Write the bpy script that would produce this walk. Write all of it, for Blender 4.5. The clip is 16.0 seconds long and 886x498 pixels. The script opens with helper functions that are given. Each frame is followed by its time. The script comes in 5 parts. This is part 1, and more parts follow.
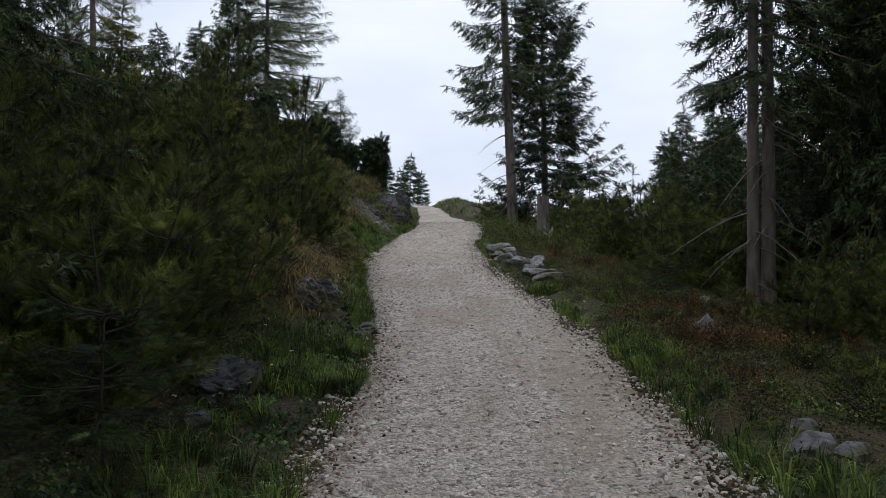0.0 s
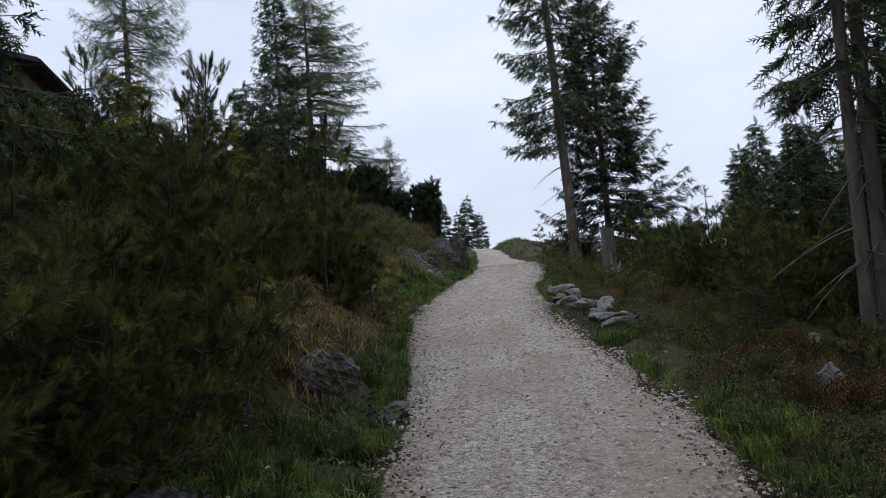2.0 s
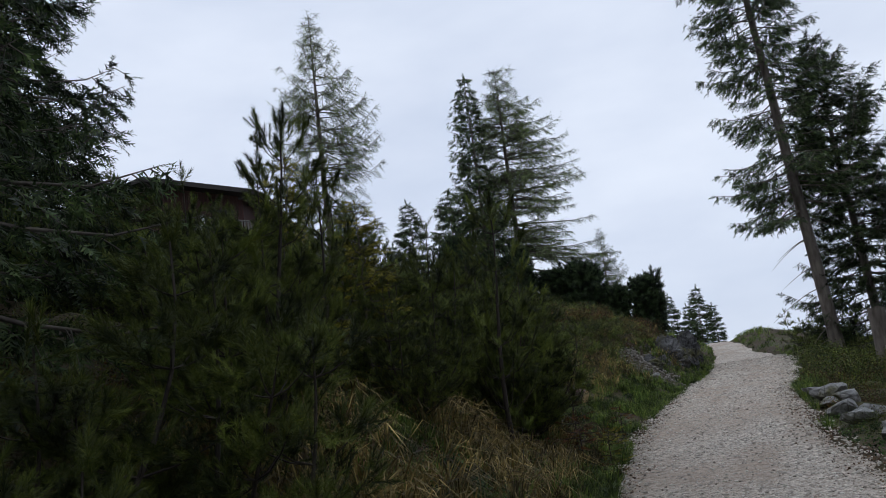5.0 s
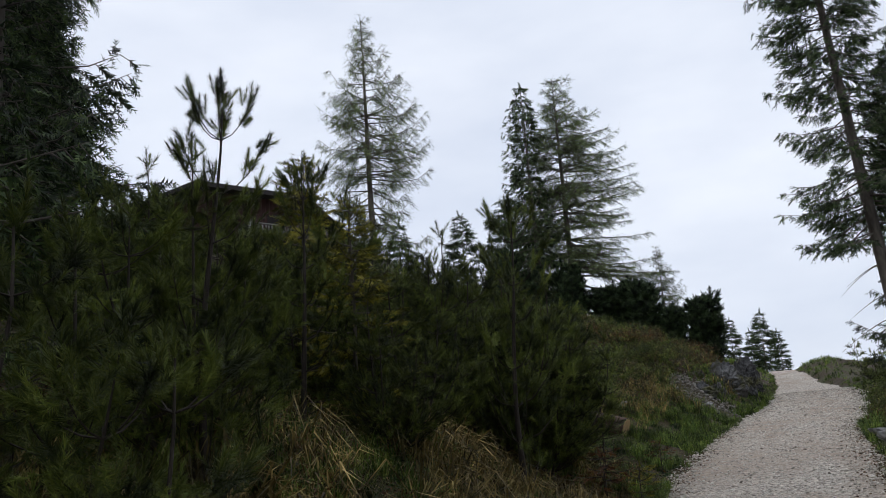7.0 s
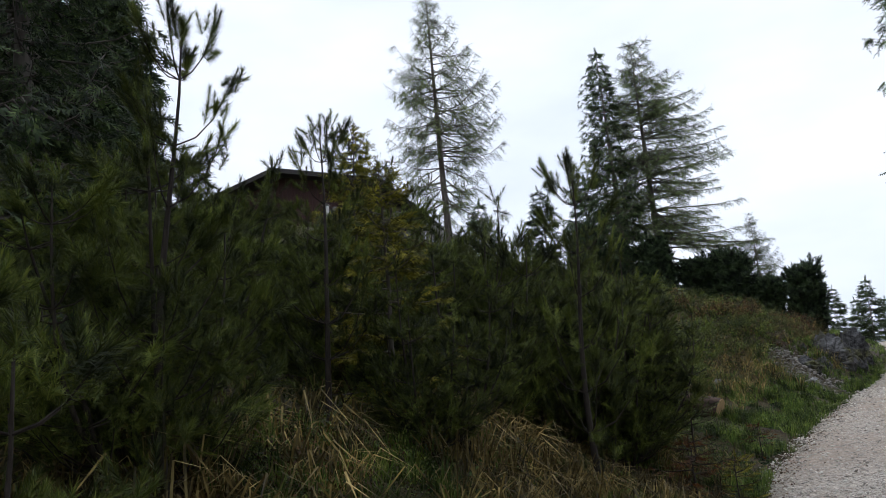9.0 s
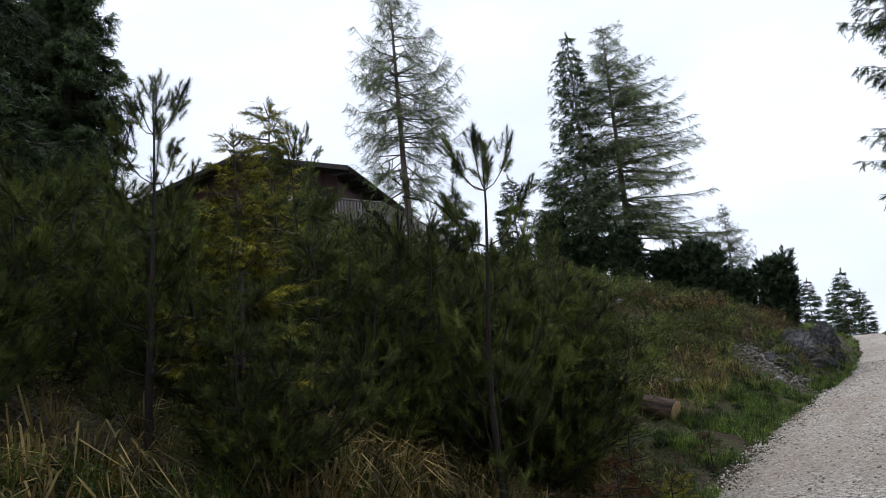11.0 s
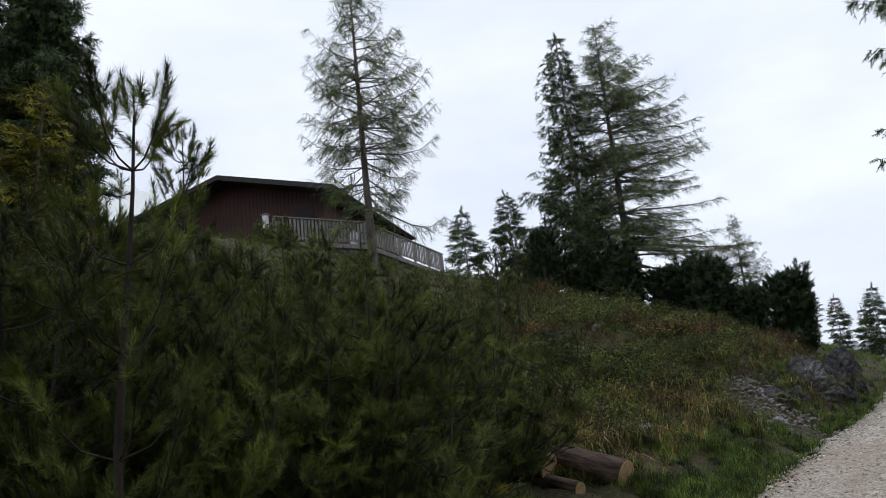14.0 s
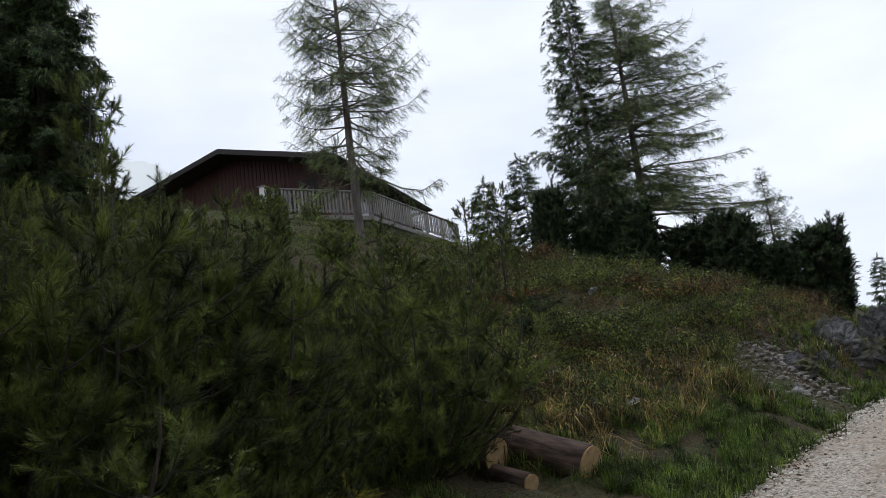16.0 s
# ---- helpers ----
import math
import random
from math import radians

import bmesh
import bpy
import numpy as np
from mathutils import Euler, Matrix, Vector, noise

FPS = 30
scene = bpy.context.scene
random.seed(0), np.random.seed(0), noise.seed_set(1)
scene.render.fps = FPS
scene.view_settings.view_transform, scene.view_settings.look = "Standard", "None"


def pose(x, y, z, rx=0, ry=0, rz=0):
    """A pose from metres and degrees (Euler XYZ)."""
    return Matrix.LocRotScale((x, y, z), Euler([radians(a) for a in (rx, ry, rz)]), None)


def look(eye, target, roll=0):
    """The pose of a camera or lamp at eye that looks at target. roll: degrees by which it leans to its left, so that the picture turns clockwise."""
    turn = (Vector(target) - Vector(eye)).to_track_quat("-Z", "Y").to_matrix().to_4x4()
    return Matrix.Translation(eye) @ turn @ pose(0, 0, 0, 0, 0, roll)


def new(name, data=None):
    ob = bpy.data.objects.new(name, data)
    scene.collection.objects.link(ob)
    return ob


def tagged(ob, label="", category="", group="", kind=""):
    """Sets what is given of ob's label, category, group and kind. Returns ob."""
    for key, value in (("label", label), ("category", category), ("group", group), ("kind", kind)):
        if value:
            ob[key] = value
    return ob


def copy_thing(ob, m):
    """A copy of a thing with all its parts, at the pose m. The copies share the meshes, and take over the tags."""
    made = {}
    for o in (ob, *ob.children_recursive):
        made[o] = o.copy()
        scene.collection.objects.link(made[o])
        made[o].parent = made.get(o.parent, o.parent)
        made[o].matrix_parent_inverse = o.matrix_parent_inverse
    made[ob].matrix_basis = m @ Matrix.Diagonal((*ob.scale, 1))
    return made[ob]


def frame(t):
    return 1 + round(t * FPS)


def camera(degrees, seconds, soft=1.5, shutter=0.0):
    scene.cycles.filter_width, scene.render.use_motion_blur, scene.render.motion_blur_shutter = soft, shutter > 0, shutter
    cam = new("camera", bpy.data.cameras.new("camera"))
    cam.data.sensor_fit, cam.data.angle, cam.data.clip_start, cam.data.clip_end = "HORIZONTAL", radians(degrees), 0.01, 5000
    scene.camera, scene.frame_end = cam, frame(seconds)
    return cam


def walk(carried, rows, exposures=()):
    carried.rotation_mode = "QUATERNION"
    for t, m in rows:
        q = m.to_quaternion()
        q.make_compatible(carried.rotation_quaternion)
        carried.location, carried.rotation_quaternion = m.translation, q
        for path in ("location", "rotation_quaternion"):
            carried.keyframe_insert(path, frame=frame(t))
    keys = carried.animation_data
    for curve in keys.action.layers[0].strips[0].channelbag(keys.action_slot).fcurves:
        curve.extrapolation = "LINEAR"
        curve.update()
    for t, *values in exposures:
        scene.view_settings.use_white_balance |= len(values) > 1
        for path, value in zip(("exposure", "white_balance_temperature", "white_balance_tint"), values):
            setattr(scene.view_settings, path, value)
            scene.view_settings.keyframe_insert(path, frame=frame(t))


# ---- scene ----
cam = camera(55.8, 16.0, soft=0.8)
PATH = [
    (0, (-0.023, 0.110, 1.530), (-0.016, 2.110, 1.530), 0.0),
    (0.5, (0.066, 0.540, 1.523), (0.010, 2.539, 1.549), -1.2),
    (1, (0.127, 1.000, 1.556), (-0.034, 2.993, 1.593), -0.9),
    (1.5, (0.182, 1.489, 1.622), (0.105, 3.487, 1.655), -2.8),
    (2, (0.250, 1.971, 1.629), (0.102, 3.963, 1.739), -4.3),
    (2.5, (0.327, 2.399, 1.604), (0.116, 4.372, 1.857), -2.9),
    (3, (0.390, 2.788, 1.674), (0.173, 4.737, 2.065), -3.0),
    (3.5, (0.417, 3.198, 1.757), (0.124, 5.125, 2.203), -4.5),
    (4, (0.393, 3.671, 1.736), (-0.011, 5.579, 2.179), -5.5),
    (4.5, (0.327, 4.193, 1.744), (-0.164, 6.086, 2.160), -6.3),
    (5, (0.264, 4.693, 1.824), (-0.370, 6.546, 2.230), -7.3),
    (7.3, (0.411, 5.939, 1.927), (-0.366, 7.719, 2.402), -4.7),
    (7.5, (0.410, 6.028, 1.921), (-0.409, 7.783, 2.420), -6.0),
    (8, (0.373, 6.281, 1.956), (-0.521, 7.995, 2.469), -7.6),
    (8.5, (0.314, 6.564, 2.001), (-0.602, 8.275, 2.484), -6.3),
    (9, (0.268, 6.849, 2.007), (-0.686, 8.554, 2.433), -5.5),
    (9.5, (0.248, 7.120, 2.012), (-0.755, 8.803, 2.414), -7.0),
    (10, (0.264, 7.392, 2.028), (-0.658, 9.121, 2.429), -5.0),
    (10.2, (0.283, 7.507, 2.029), (-0.615, 9.249, 2.431), -5.2),
    (12.3, (0.614, 9.375, 2.471), (-0.373, 11.070, 2.863), -5.8),
    (12.5, (0.621, 9.611, 2.475), (-0.338, 11.321, 2.870), -4.8),
    (13, (0.642, 10.203, 2.455), (-0.273, 11.935, 2.861), -8.1),
    (13.5, (0.698, 10.775, 2.492), (-0.305, 12.449, 2.930), -8.7),
    (14, (0.778, 11.348, 2.500), (-0.208, 13.027, 2.958), -6.2),
    (14.5, (0.847, 11.939, 2.420), (-0.100, 13.637, 2.890), -5.5),
    (15, (0.881, 12.522, 2.419), (-0.109, 14.198, 2.877), -6.8),
    (15.5, (0.860, 13.097, 2.469), (-0.098, 14.801, 2.891), -6.3),
    (16, (0.770, 13.703, 2.444), (-0.308, 15.335, 2.862), -7.3),
]
EXPOSURES = [(0, 0.06, 6230, 10), (1.5, 0.04, 6120, 10), (2.5, -0.15, 6000, 10), (3.5, -0.38, 5860, 10), (4.3, -0.35, 5980, 10), (5, -0.14, 6080, 10), (7.5, 0.0, 6350, 10), (8.3, 0.08, 6330, 10), (9, 0.26, 6230, 10), (10, 0.36, 6160, 10), (12.5, 0.16, 6330, 10), (14, 0.12, 6350, 9.5), (16, 0.15, 6350, 9.5)]
walk(cam, [(t, look(eye, target, roll)) for t, eye, target, roll in PATH], EXPOSURES)
# ---------------------------------------------------------------- light
world = bpy.data.worlds.new("overcast_sky")
scene.world = world
world.use_nodes = True
wn, wl = world.node_tree.nodes, world.node_tree.links
wn.clear()
w_out = wn.new("ShaderNodeOutputWorld")
w_bg = wn.new("ShaderNodeBackground")
w_sky = wn.new("ShaderNodeTexSky")
w_sky.sky_type, w_sky.sun_disc = "NISHITA", False
w_sky.sun_elevation, w_sky.sun_rotation = radians(48), radians(-60)
w_co = wn.new("ShaderNodeTexCoord")
w_map = wn.new("ShaderNodeMapping")
w_map.inputs["Scale"].default_value = (1.0, 1.0, 2.6)
w_noise = wn.new("ShaderNodeTexNoise")
w_noise.inputs["Scale"].default_value, w_noise.inputs["Detail"].default_value = 2.3, 5.0
w_ramp = wn.new("ShaderNodeValToRGB")
w_ramp.color_ramp.elements[0].position, w_ramp.color_ramp.elements[1].position = 0.33, 0.68
w_ramp.color_ramp.elements[0].color = (7.0, 7.55, 8.75, 1)
w_ramp.color_ramp.elements[1].color = (9.5, 9.85, 10.6, 1)
w_mix = wn.new("ShaderNodeMix")
w_mix.data_type = "RGBA"
w_mix.inputs[0].default_value = 0.93
wl.new(w_co.outputs["Generated"], w_map.inputs[0])
wl.new(w_map.outputs[0], w_noise.inputs["Vector"])
wl.new(w_noise.outputs[0], w_ramp.inputs[0])
wl.new(w_sky.outputs[0], w_mix.inputs[6])
wl.new(w_ramp.outputs[0], w_mix.inputs[7])
wl.new(w_mix.outputs[2], w_bg.inputs[0])
w_bg.inputs[1].default_value = 0.1
wl.new(w_bg.outputs[0], w_out.inputs[0])
sun_data = bpy.data.lights.new("sun", "SUN")
sun_data.energy, sun_data.angle, sun_data.color = 0.5, radians(25), (1.0, 0.97, 0.92)
sun = new("sun", sun_data)
sun.matrix_basis = look((0, 0, 30), (10, 18, 0))

# ---------------------------------------------------------------- helpers
rng = np.random.default_rng(11)


def fill_mesh(name, verts, faces, material=None, smooth=False):
    """A mesh from vertex and face arrays (triangles or quads)."""
    verts, faces = np.asarray(verts, np.float32), np.asarray(faces, np.int32)
    me = bpy.data.meshes.new(name)
    n, k = faces.shape
    me.vertices.add(len(verts))
    me.vertices.foreach_set("co", verts.ravel())
    me.loops.add(n * k)
    me.loops.foreach_set("vertex_index", faces.ravel())
    me.polygons.add(n)
    me.polygons.foreach_set("loop_start", np.arange(0, n * k, k, dtype=np.int32))
    me.polygons.foreach_set("use_smooth", np.full(n, smooth))
    me.update(calc_edges=True)
    if material:
        me.materials.append(material)
    return me


def bm_mesh(name, bm, material=None, smooth=False):
    me = bpy.data.meshes.new(name)
    if smooth:
        for fc in bm.faces:
            fc.smooth = True
    bm.to_mesh(me)
    bm.free()
    if material:
        me.materials.append(material)
    return me


def part(name, me, parent, label=""):
    ob = new(name, me)
    ob.parent = parent
    if label:
        tagged(ob, label=label)
    return ob


def basis(axis, roll=None):
    """Rotation matrices (n, 3, 3) whose third column is axis."""
    a = axis / np.linalg.norm(axis, axis=1, keepdims=True)
    hint = np.where(np.abs(a[:, 2:3]) > 0.95, np.array([[1.0, 0, 0]]), np.array([[0, 0, 1.0]]))
    x = np.cross(hint, a)
    x /= np.linalg.norm(x, axis=1, keepdims=True)
    y = np.cross(a, x)
    if roll is not None:
        c, s = np.cos(roll)[:, None], np.sin(roll)[:, None]
        x, y = x * c + y * s, y * c - x * s
    return np.stack([x, y, a], axis=2)


def scatter(template, rot, loc, scale):
    """Copies of a template (verts, faces) merged into one pair of arrays."""
    tv, tf = template
    scale = np.asarray(scale, float)
    scale = scale[:, None] * np.ones((1, 3)) if scale.ndim == 1 else scale
    v = np.einsum("nij,nkj->nki", rot, tv[None] * scale[:, None, :]) + loc[:, None, :]
    fcs = tf[None] + (np.arange(len(loc)) * len(tv))[:, None, None]
    return v.reshape(-1, 3), fcs.reshape(-1, tf.shape[1])


def merge(*pairs):
    vs, fs, k = [], [], 0
    for v, fc in pairs:
        vs.append(v)
        fs.append(fc + k)
        k += len(v)
    return np.concatenate(vs), np.concatenate(fs)


def tubes(lines, radii, sides=5):
    """Tapered tubes (quads) along polylines."""
    vs, fs, k = [], [], 0
    ang = np.arange(sides) * 2 * np.pi / sides
    for p, r in zip(lines, radii):
        p, r = np.asarray(p, float), np.asarray(r, float)
        t = np.gradient(p, axis=0)
        m = basis(t)
        ring = np.stack([np.cos(ang), np.sin(ang), 0 * ang], 1)
        v = np.einsum("nij,kj->nki", m, ring) * r[:, None, None] + p[:, None, :]
        n = len(p)
        a = np.arange(n - 1)[:, None] * sides + np.arange(sides)[None]
        b = np.arange(n - 1)[:, None] * sides + (np.arange(sides)[None] + 1) % sides
        fs.append(np.stack([a, b, b + sides, a + sides], 2).reshape(-1, 4) + k)
        vs.append(v.reshape(-1, 3))
        k += n * sides
    return np.concatenate(vs), np.concatenate(fs)


def hash2(ix, iy, seed):
    h = np.sin(ix * 127.1 + iy * 311.7 + seed * 74.7) * 43758.5453
    return h - np.floor(h)


def vnoise(x, y, seed=0):
    """Smooth value noise, 0 to 1."""
    x, y = np.asarray(x, float), np.asarray(y, float)
    ix, iy = np.floor(x), np.floor(y)
    fx, fy = x - ix, y - iy
    fx, fy = fx * fx * (3 - 2 * fx), fy * fy * (3 - 2 * fy)
    a, b = hash2(ix, iy, seed), hash2(ix + 1, iy, seed)
    c, d = hash2(ix, iy + 1, seed), hash2(ix + 1, iy + 1, seed)
    return (a * (1 - fx) + b * fx) * (1 - fy) + (c * (1 - fx) + d * fx) * fy


def fnoise(x, y, seed=0):
    return vnoise(x, y, seed) * 0.55 + vnoise(x * 2.1, y * 2.1, seed + 3) * 0.3 + vnoise(x * 4.3, y * 4.3, seed + 7) * 0.15


# ---------------------------------------------------------------- materials
def material(name, rough=0.8, metal=0.0):
    m = bpy.data.materials.new(name)
    m.use_nodes = True
    b = m.node_tree.nodes["Principled BSDF"]
    b.inputs["Roughness"].default_value, b.inputs["Metallic"].default_value = rough, metal
    return m, m.node_tree.nodes, m.node_tree.links, b


def ramp(nodes, stops):
    r = nodes.new("ShaderNodeValToRGB")
    cr = r.color_ramp
    while len(cr.elements) < len(stops):
        cr.elements.new(0.5)
    for e, (p, c) in zip(cr.elements, stops):
        e.position, e.color = p, (*c, 1)
    return r


def mixed(nodes, links, fac, a, b, mode="MIX"):
    m = nodes.new("ShaderNodeMix")
    m.data_type, m.blend_type = "RGBA", mode
    for sock, v in ((m.inputs[0], fac), (m.inputs[6], a), (m.inputs[7], b)):
        if isinstance(v, (int, float)):
            sock.default_value = v
        elif isinstance(v, tuple):
            sock.default_value = (*v, 1)
        else:
            links.new(v, sock)
    return m.outputs[2]


def noise_tex(nodes, links, scale, detail=4.0, coord="Object", stretch=None):
    tc = nodes.new("ShaderNodeTexCoord")
    n = nodes.new("ShaderNodeTexNoise")
    n.inputs["Scale"].default_value, n.inputs["Detail"].default_value = scale, detail
    src = tc.outputs[coord]
    if stretch:
        mp = nodes.new("ShaderNodeMapping")
        mp.inputs["Scale"].default_value = stretch
        links.new(src, mp.inputs[0])
        src = mp.outputs[0]
    links.new(src, n.inputs["Vector"])
    return n.outputs[0]


def bumped(nodes, links, b, height, strength, distance):
    bp = nodes.new("ShaderNodeBump")
    bp.inputs["Strength"].default_value, bp.inputs["Distance"].default_value = strength, distance
    links.new(height, bp.inputs["Height"])
    links.new(bp.outputs[0], b.inputs["Normal"])


def leaf_material(name, dark, mid, light, rough=0.6, glow_through=0.25, tint=None):
    """Needles or leaves: colour varies leaf by leaf, patch by patch and plant by plant; dark crown gaps are painted in.
    """
    m, n, l, b = material(name, rough)
    geo = n.new("ShaderNodeNewGeometry")
    info = n.new("ShaderNodeObjectInfo")
    r = ramp(n, [(0.0, dark), (0.55, mid), (1.0, light)])
    l.new(geo.outputs["Random Per Island"], r.inputs[0])
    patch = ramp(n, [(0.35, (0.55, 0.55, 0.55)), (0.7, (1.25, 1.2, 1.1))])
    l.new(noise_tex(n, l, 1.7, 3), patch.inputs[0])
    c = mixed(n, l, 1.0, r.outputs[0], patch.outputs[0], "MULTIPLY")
    # Tuft-to-tuft tone, with the shade inside the crown painted in as dark clumps.
    clump_tone_shade = ramp(n, [(0.4, (0.3, 0.31, 0.33)), (0.62, (1.55, 1.5, 1.3))])
    l.new(noise_tex(n, l, 4.5, 2), clump_tone_shade.inputs[0])
    c = mixed(n, l, 1.0, c, clump_tone_shade.outputs[0], "MULTIPLY")
    hsv = n.new("ShaderNodeHueSaturation")
    mr = n.new("ShaderNodeMapRange")
    mr.inputs[3].default_value, mr.inputs[4].default_value = 0.75, 1.25
    l.new(info.outputs["Random"], mr.inputs[0])
    l.new(mr.outputs[0], hsv.inputs["Value"])
    l.new(c, hsv.inputs["Color"])
    l.new(hsv.outputs[0], b.inputs["Base Color"])
    b.inputs["Specular IOR Level"].default_value = 0.3
    tr = n.new("ShaderNodeBsdfTranslucent")
    l.new(hsv.outputs[0], tr.inputs[0])
    ms = n.new("ShaderNodeMixShader")
    ms.inputs[0].default_value = glow_through
    l.new(b.outputs[0], ms.inputs[1])
    l.new(tr.outputs[0], ms.inputs[2])
    l.new(ms.outputs[0], n["Material Output"].inputs[0])
    return m


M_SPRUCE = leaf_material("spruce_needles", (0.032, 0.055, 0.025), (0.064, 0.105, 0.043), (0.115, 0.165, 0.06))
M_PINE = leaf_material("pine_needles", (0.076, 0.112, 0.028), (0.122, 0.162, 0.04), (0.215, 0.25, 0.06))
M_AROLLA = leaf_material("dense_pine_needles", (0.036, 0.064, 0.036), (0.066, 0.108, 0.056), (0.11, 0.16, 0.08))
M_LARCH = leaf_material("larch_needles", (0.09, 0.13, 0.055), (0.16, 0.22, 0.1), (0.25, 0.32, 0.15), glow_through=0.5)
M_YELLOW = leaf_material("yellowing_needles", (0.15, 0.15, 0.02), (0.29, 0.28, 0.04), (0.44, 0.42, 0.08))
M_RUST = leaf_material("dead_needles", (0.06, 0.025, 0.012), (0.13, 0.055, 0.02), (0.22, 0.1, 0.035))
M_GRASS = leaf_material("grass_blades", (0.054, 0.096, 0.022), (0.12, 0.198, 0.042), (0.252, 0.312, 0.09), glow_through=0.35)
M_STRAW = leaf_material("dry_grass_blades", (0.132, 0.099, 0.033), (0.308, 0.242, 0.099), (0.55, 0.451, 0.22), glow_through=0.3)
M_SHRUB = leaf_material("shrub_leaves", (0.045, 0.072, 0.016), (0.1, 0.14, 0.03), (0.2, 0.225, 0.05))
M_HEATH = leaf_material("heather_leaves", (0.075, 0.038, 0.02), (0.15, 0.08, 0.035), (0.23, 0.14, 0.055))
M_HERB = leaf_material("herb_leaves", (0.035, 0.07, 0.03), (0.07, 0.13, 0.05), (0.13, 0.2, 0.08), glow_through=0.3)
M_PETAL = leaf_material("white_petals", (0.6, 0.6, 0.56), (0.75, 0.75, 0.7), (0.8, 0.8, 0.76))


def bark_material(name, dark, light, scale=9.0):
    m, n, l, b = material(name, 0.9)
    f1 = noise_tex(n, l, scale, 6, stretch=(1, 1, 0.25))
    r = ramp(n, [(0.3, dark), (0.7, light)])
    l.new(f1, r.inputs[0])
    f2 = noise_tex(n, l, 1.3, 3)
    lichen = ramp(n, [(0.5, (1, 1, 1)), (0.75, (1.35, 1.4, 1.3))])
    l.new(f2, lichen.inputs[0])
    l.new(mixed(n, l, 1.0, r.outputs[0], lichen.outputs[0], "MULTIPLY"), b.inputs["Base Color"])
    bumped(n, l, b, f1, 0.8, 0.03)
    return m


M_BARK = bark_material("grey_bark", (0.06, 0.048, 0.04), (0.17, 0.145, 0.125))
M_TWIG = bark_material("twig_bark", (0.022, 0.016, 0.013), (0.065, 0.05, 0.04), 20)
M_LOGBARK = bark_material("red_brown_bark", (0.018, 0.011, 0.008), (0.15, 0.095, 0.068), 16)
M_BLEACH = bark_material("bleached_wood", (0.16, 0.15, 0.14), (0.5, 0.48, 0.44), 7)


def rock_material(name, dark, light, moss=0.0):
    m, n, l, b = material(name, 0.88)
    f1 = noise_tex(n, l, 3.2, 8)
    r = ramp(n, [(0.3, dark), (0.52, tuple((a + c) / 2 for a, c in zip(dark, light))), (0.72, light)])
    l.new(f1, r.inputs[0])
    vor = n.new("ShaderNodeTexVoronoi")
    vor.feature, vor.inputs["Scale"].default_value = "DISTANCE_TO_EDGE", 4.0
    tc = n.new("ShaderNodeTexCoord")
    l.new(tc.outputs["Object"], vor.inputs["Vector"])
    crack = ramp(n, [(0.0, (0.25, 0.24, 0.23)), (0.06, (1, 1, 1))])
    l.new(vor.outputs[0], crack.inputs[0])
    c = mixed(n, l, 0.7, r.outputs[0], crack.outputs[0], "MULTIPLY")
    stain = ramp(n, [(0.45, (0, 0, 0)), (0.62, (1, 1, 1))])
    l.new(noise_tex(n, l, 1.4, 5), stain.inputs[0])
    c = mixed(n, l, stain.outputs[0], c, mixed(n, l, 1.0, c, (0.45, 0.43, 0.4), "MULTIPLY"))
    if moss:
        mm = ramp(n, [(0.62 - moss * 0.2, (0, 0, 0)), (0.7, (1, 1, 1))])
        l.new(noise_tex(n, l, 2.3, 6), mm.inputs[0])
        c = mixed(n, l, mm.outputs[0], c, (0.09, 0.09, 0.025))
    l.new(c, b.inputs["Base Color"])
    bumped(n, l, b, noise_tex(n, l, 9, 10), 1.0, 0.08)
    return m


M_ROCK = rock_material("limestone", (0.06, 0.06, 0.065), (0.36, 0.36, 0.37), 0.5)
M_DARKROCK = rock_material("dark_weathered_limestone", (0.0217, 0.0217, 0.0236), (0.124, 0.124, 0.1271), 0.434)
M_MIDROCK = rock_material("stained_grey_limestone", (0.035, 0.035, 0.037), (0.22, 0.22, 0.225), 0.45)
M_SLAB = rock_material("pale_limestone_slab", (0.18, 0.18, 0.18), (0.5, 0.5, 0.49), 0.3)


def gravel_stone_material(name, k):
    m, n, l, b = material(name, 0.85)
    geo = n.new("ShaderNodeNewGeometry")
    r = ramp(n, [(0.0, (0.2 * k, 0.17 * k, 0.14 * k)), (0.12, (0.4 * k, 0.36 * k, 0.31 * k)), (0.6, (0.58 * k, 0.53 * k, 0.465 * k)), (1.0, (0.82 * k, 0.775 * k, 0.7 * k))])
    l.new(geo.outputs["Random Per Island"], r.inputs[0])
    l.new(r.outputs[0], b.inputs["Base Color"])
    bumped(n, l, b, noise_tex(n, l, 60, 4), 0.4, 0.01)
    return m


M_STONES = gravel_stone_material("gravel_stones", 1.0)
M_CLOD, cn, cl, cb = material("brown_earth_clods", 0.95)
c_ramp = ramp(cn, [(0.0, (0.05, 0.03, 0.018)), (0.6, (0.14, 0.085, 0.05)), (1.0, (0.26, 0.18, 0.11))])
cl.new(cn.new("ShaderNodeNewGeometry").outputs["Random Per Island"], c_ramp.inputs[0])
cl.new(c_ramp.outputs[0], cb.inputs["Base Color"])
M_SCREE = gravel_stone_material("scree_stones", 0.36)


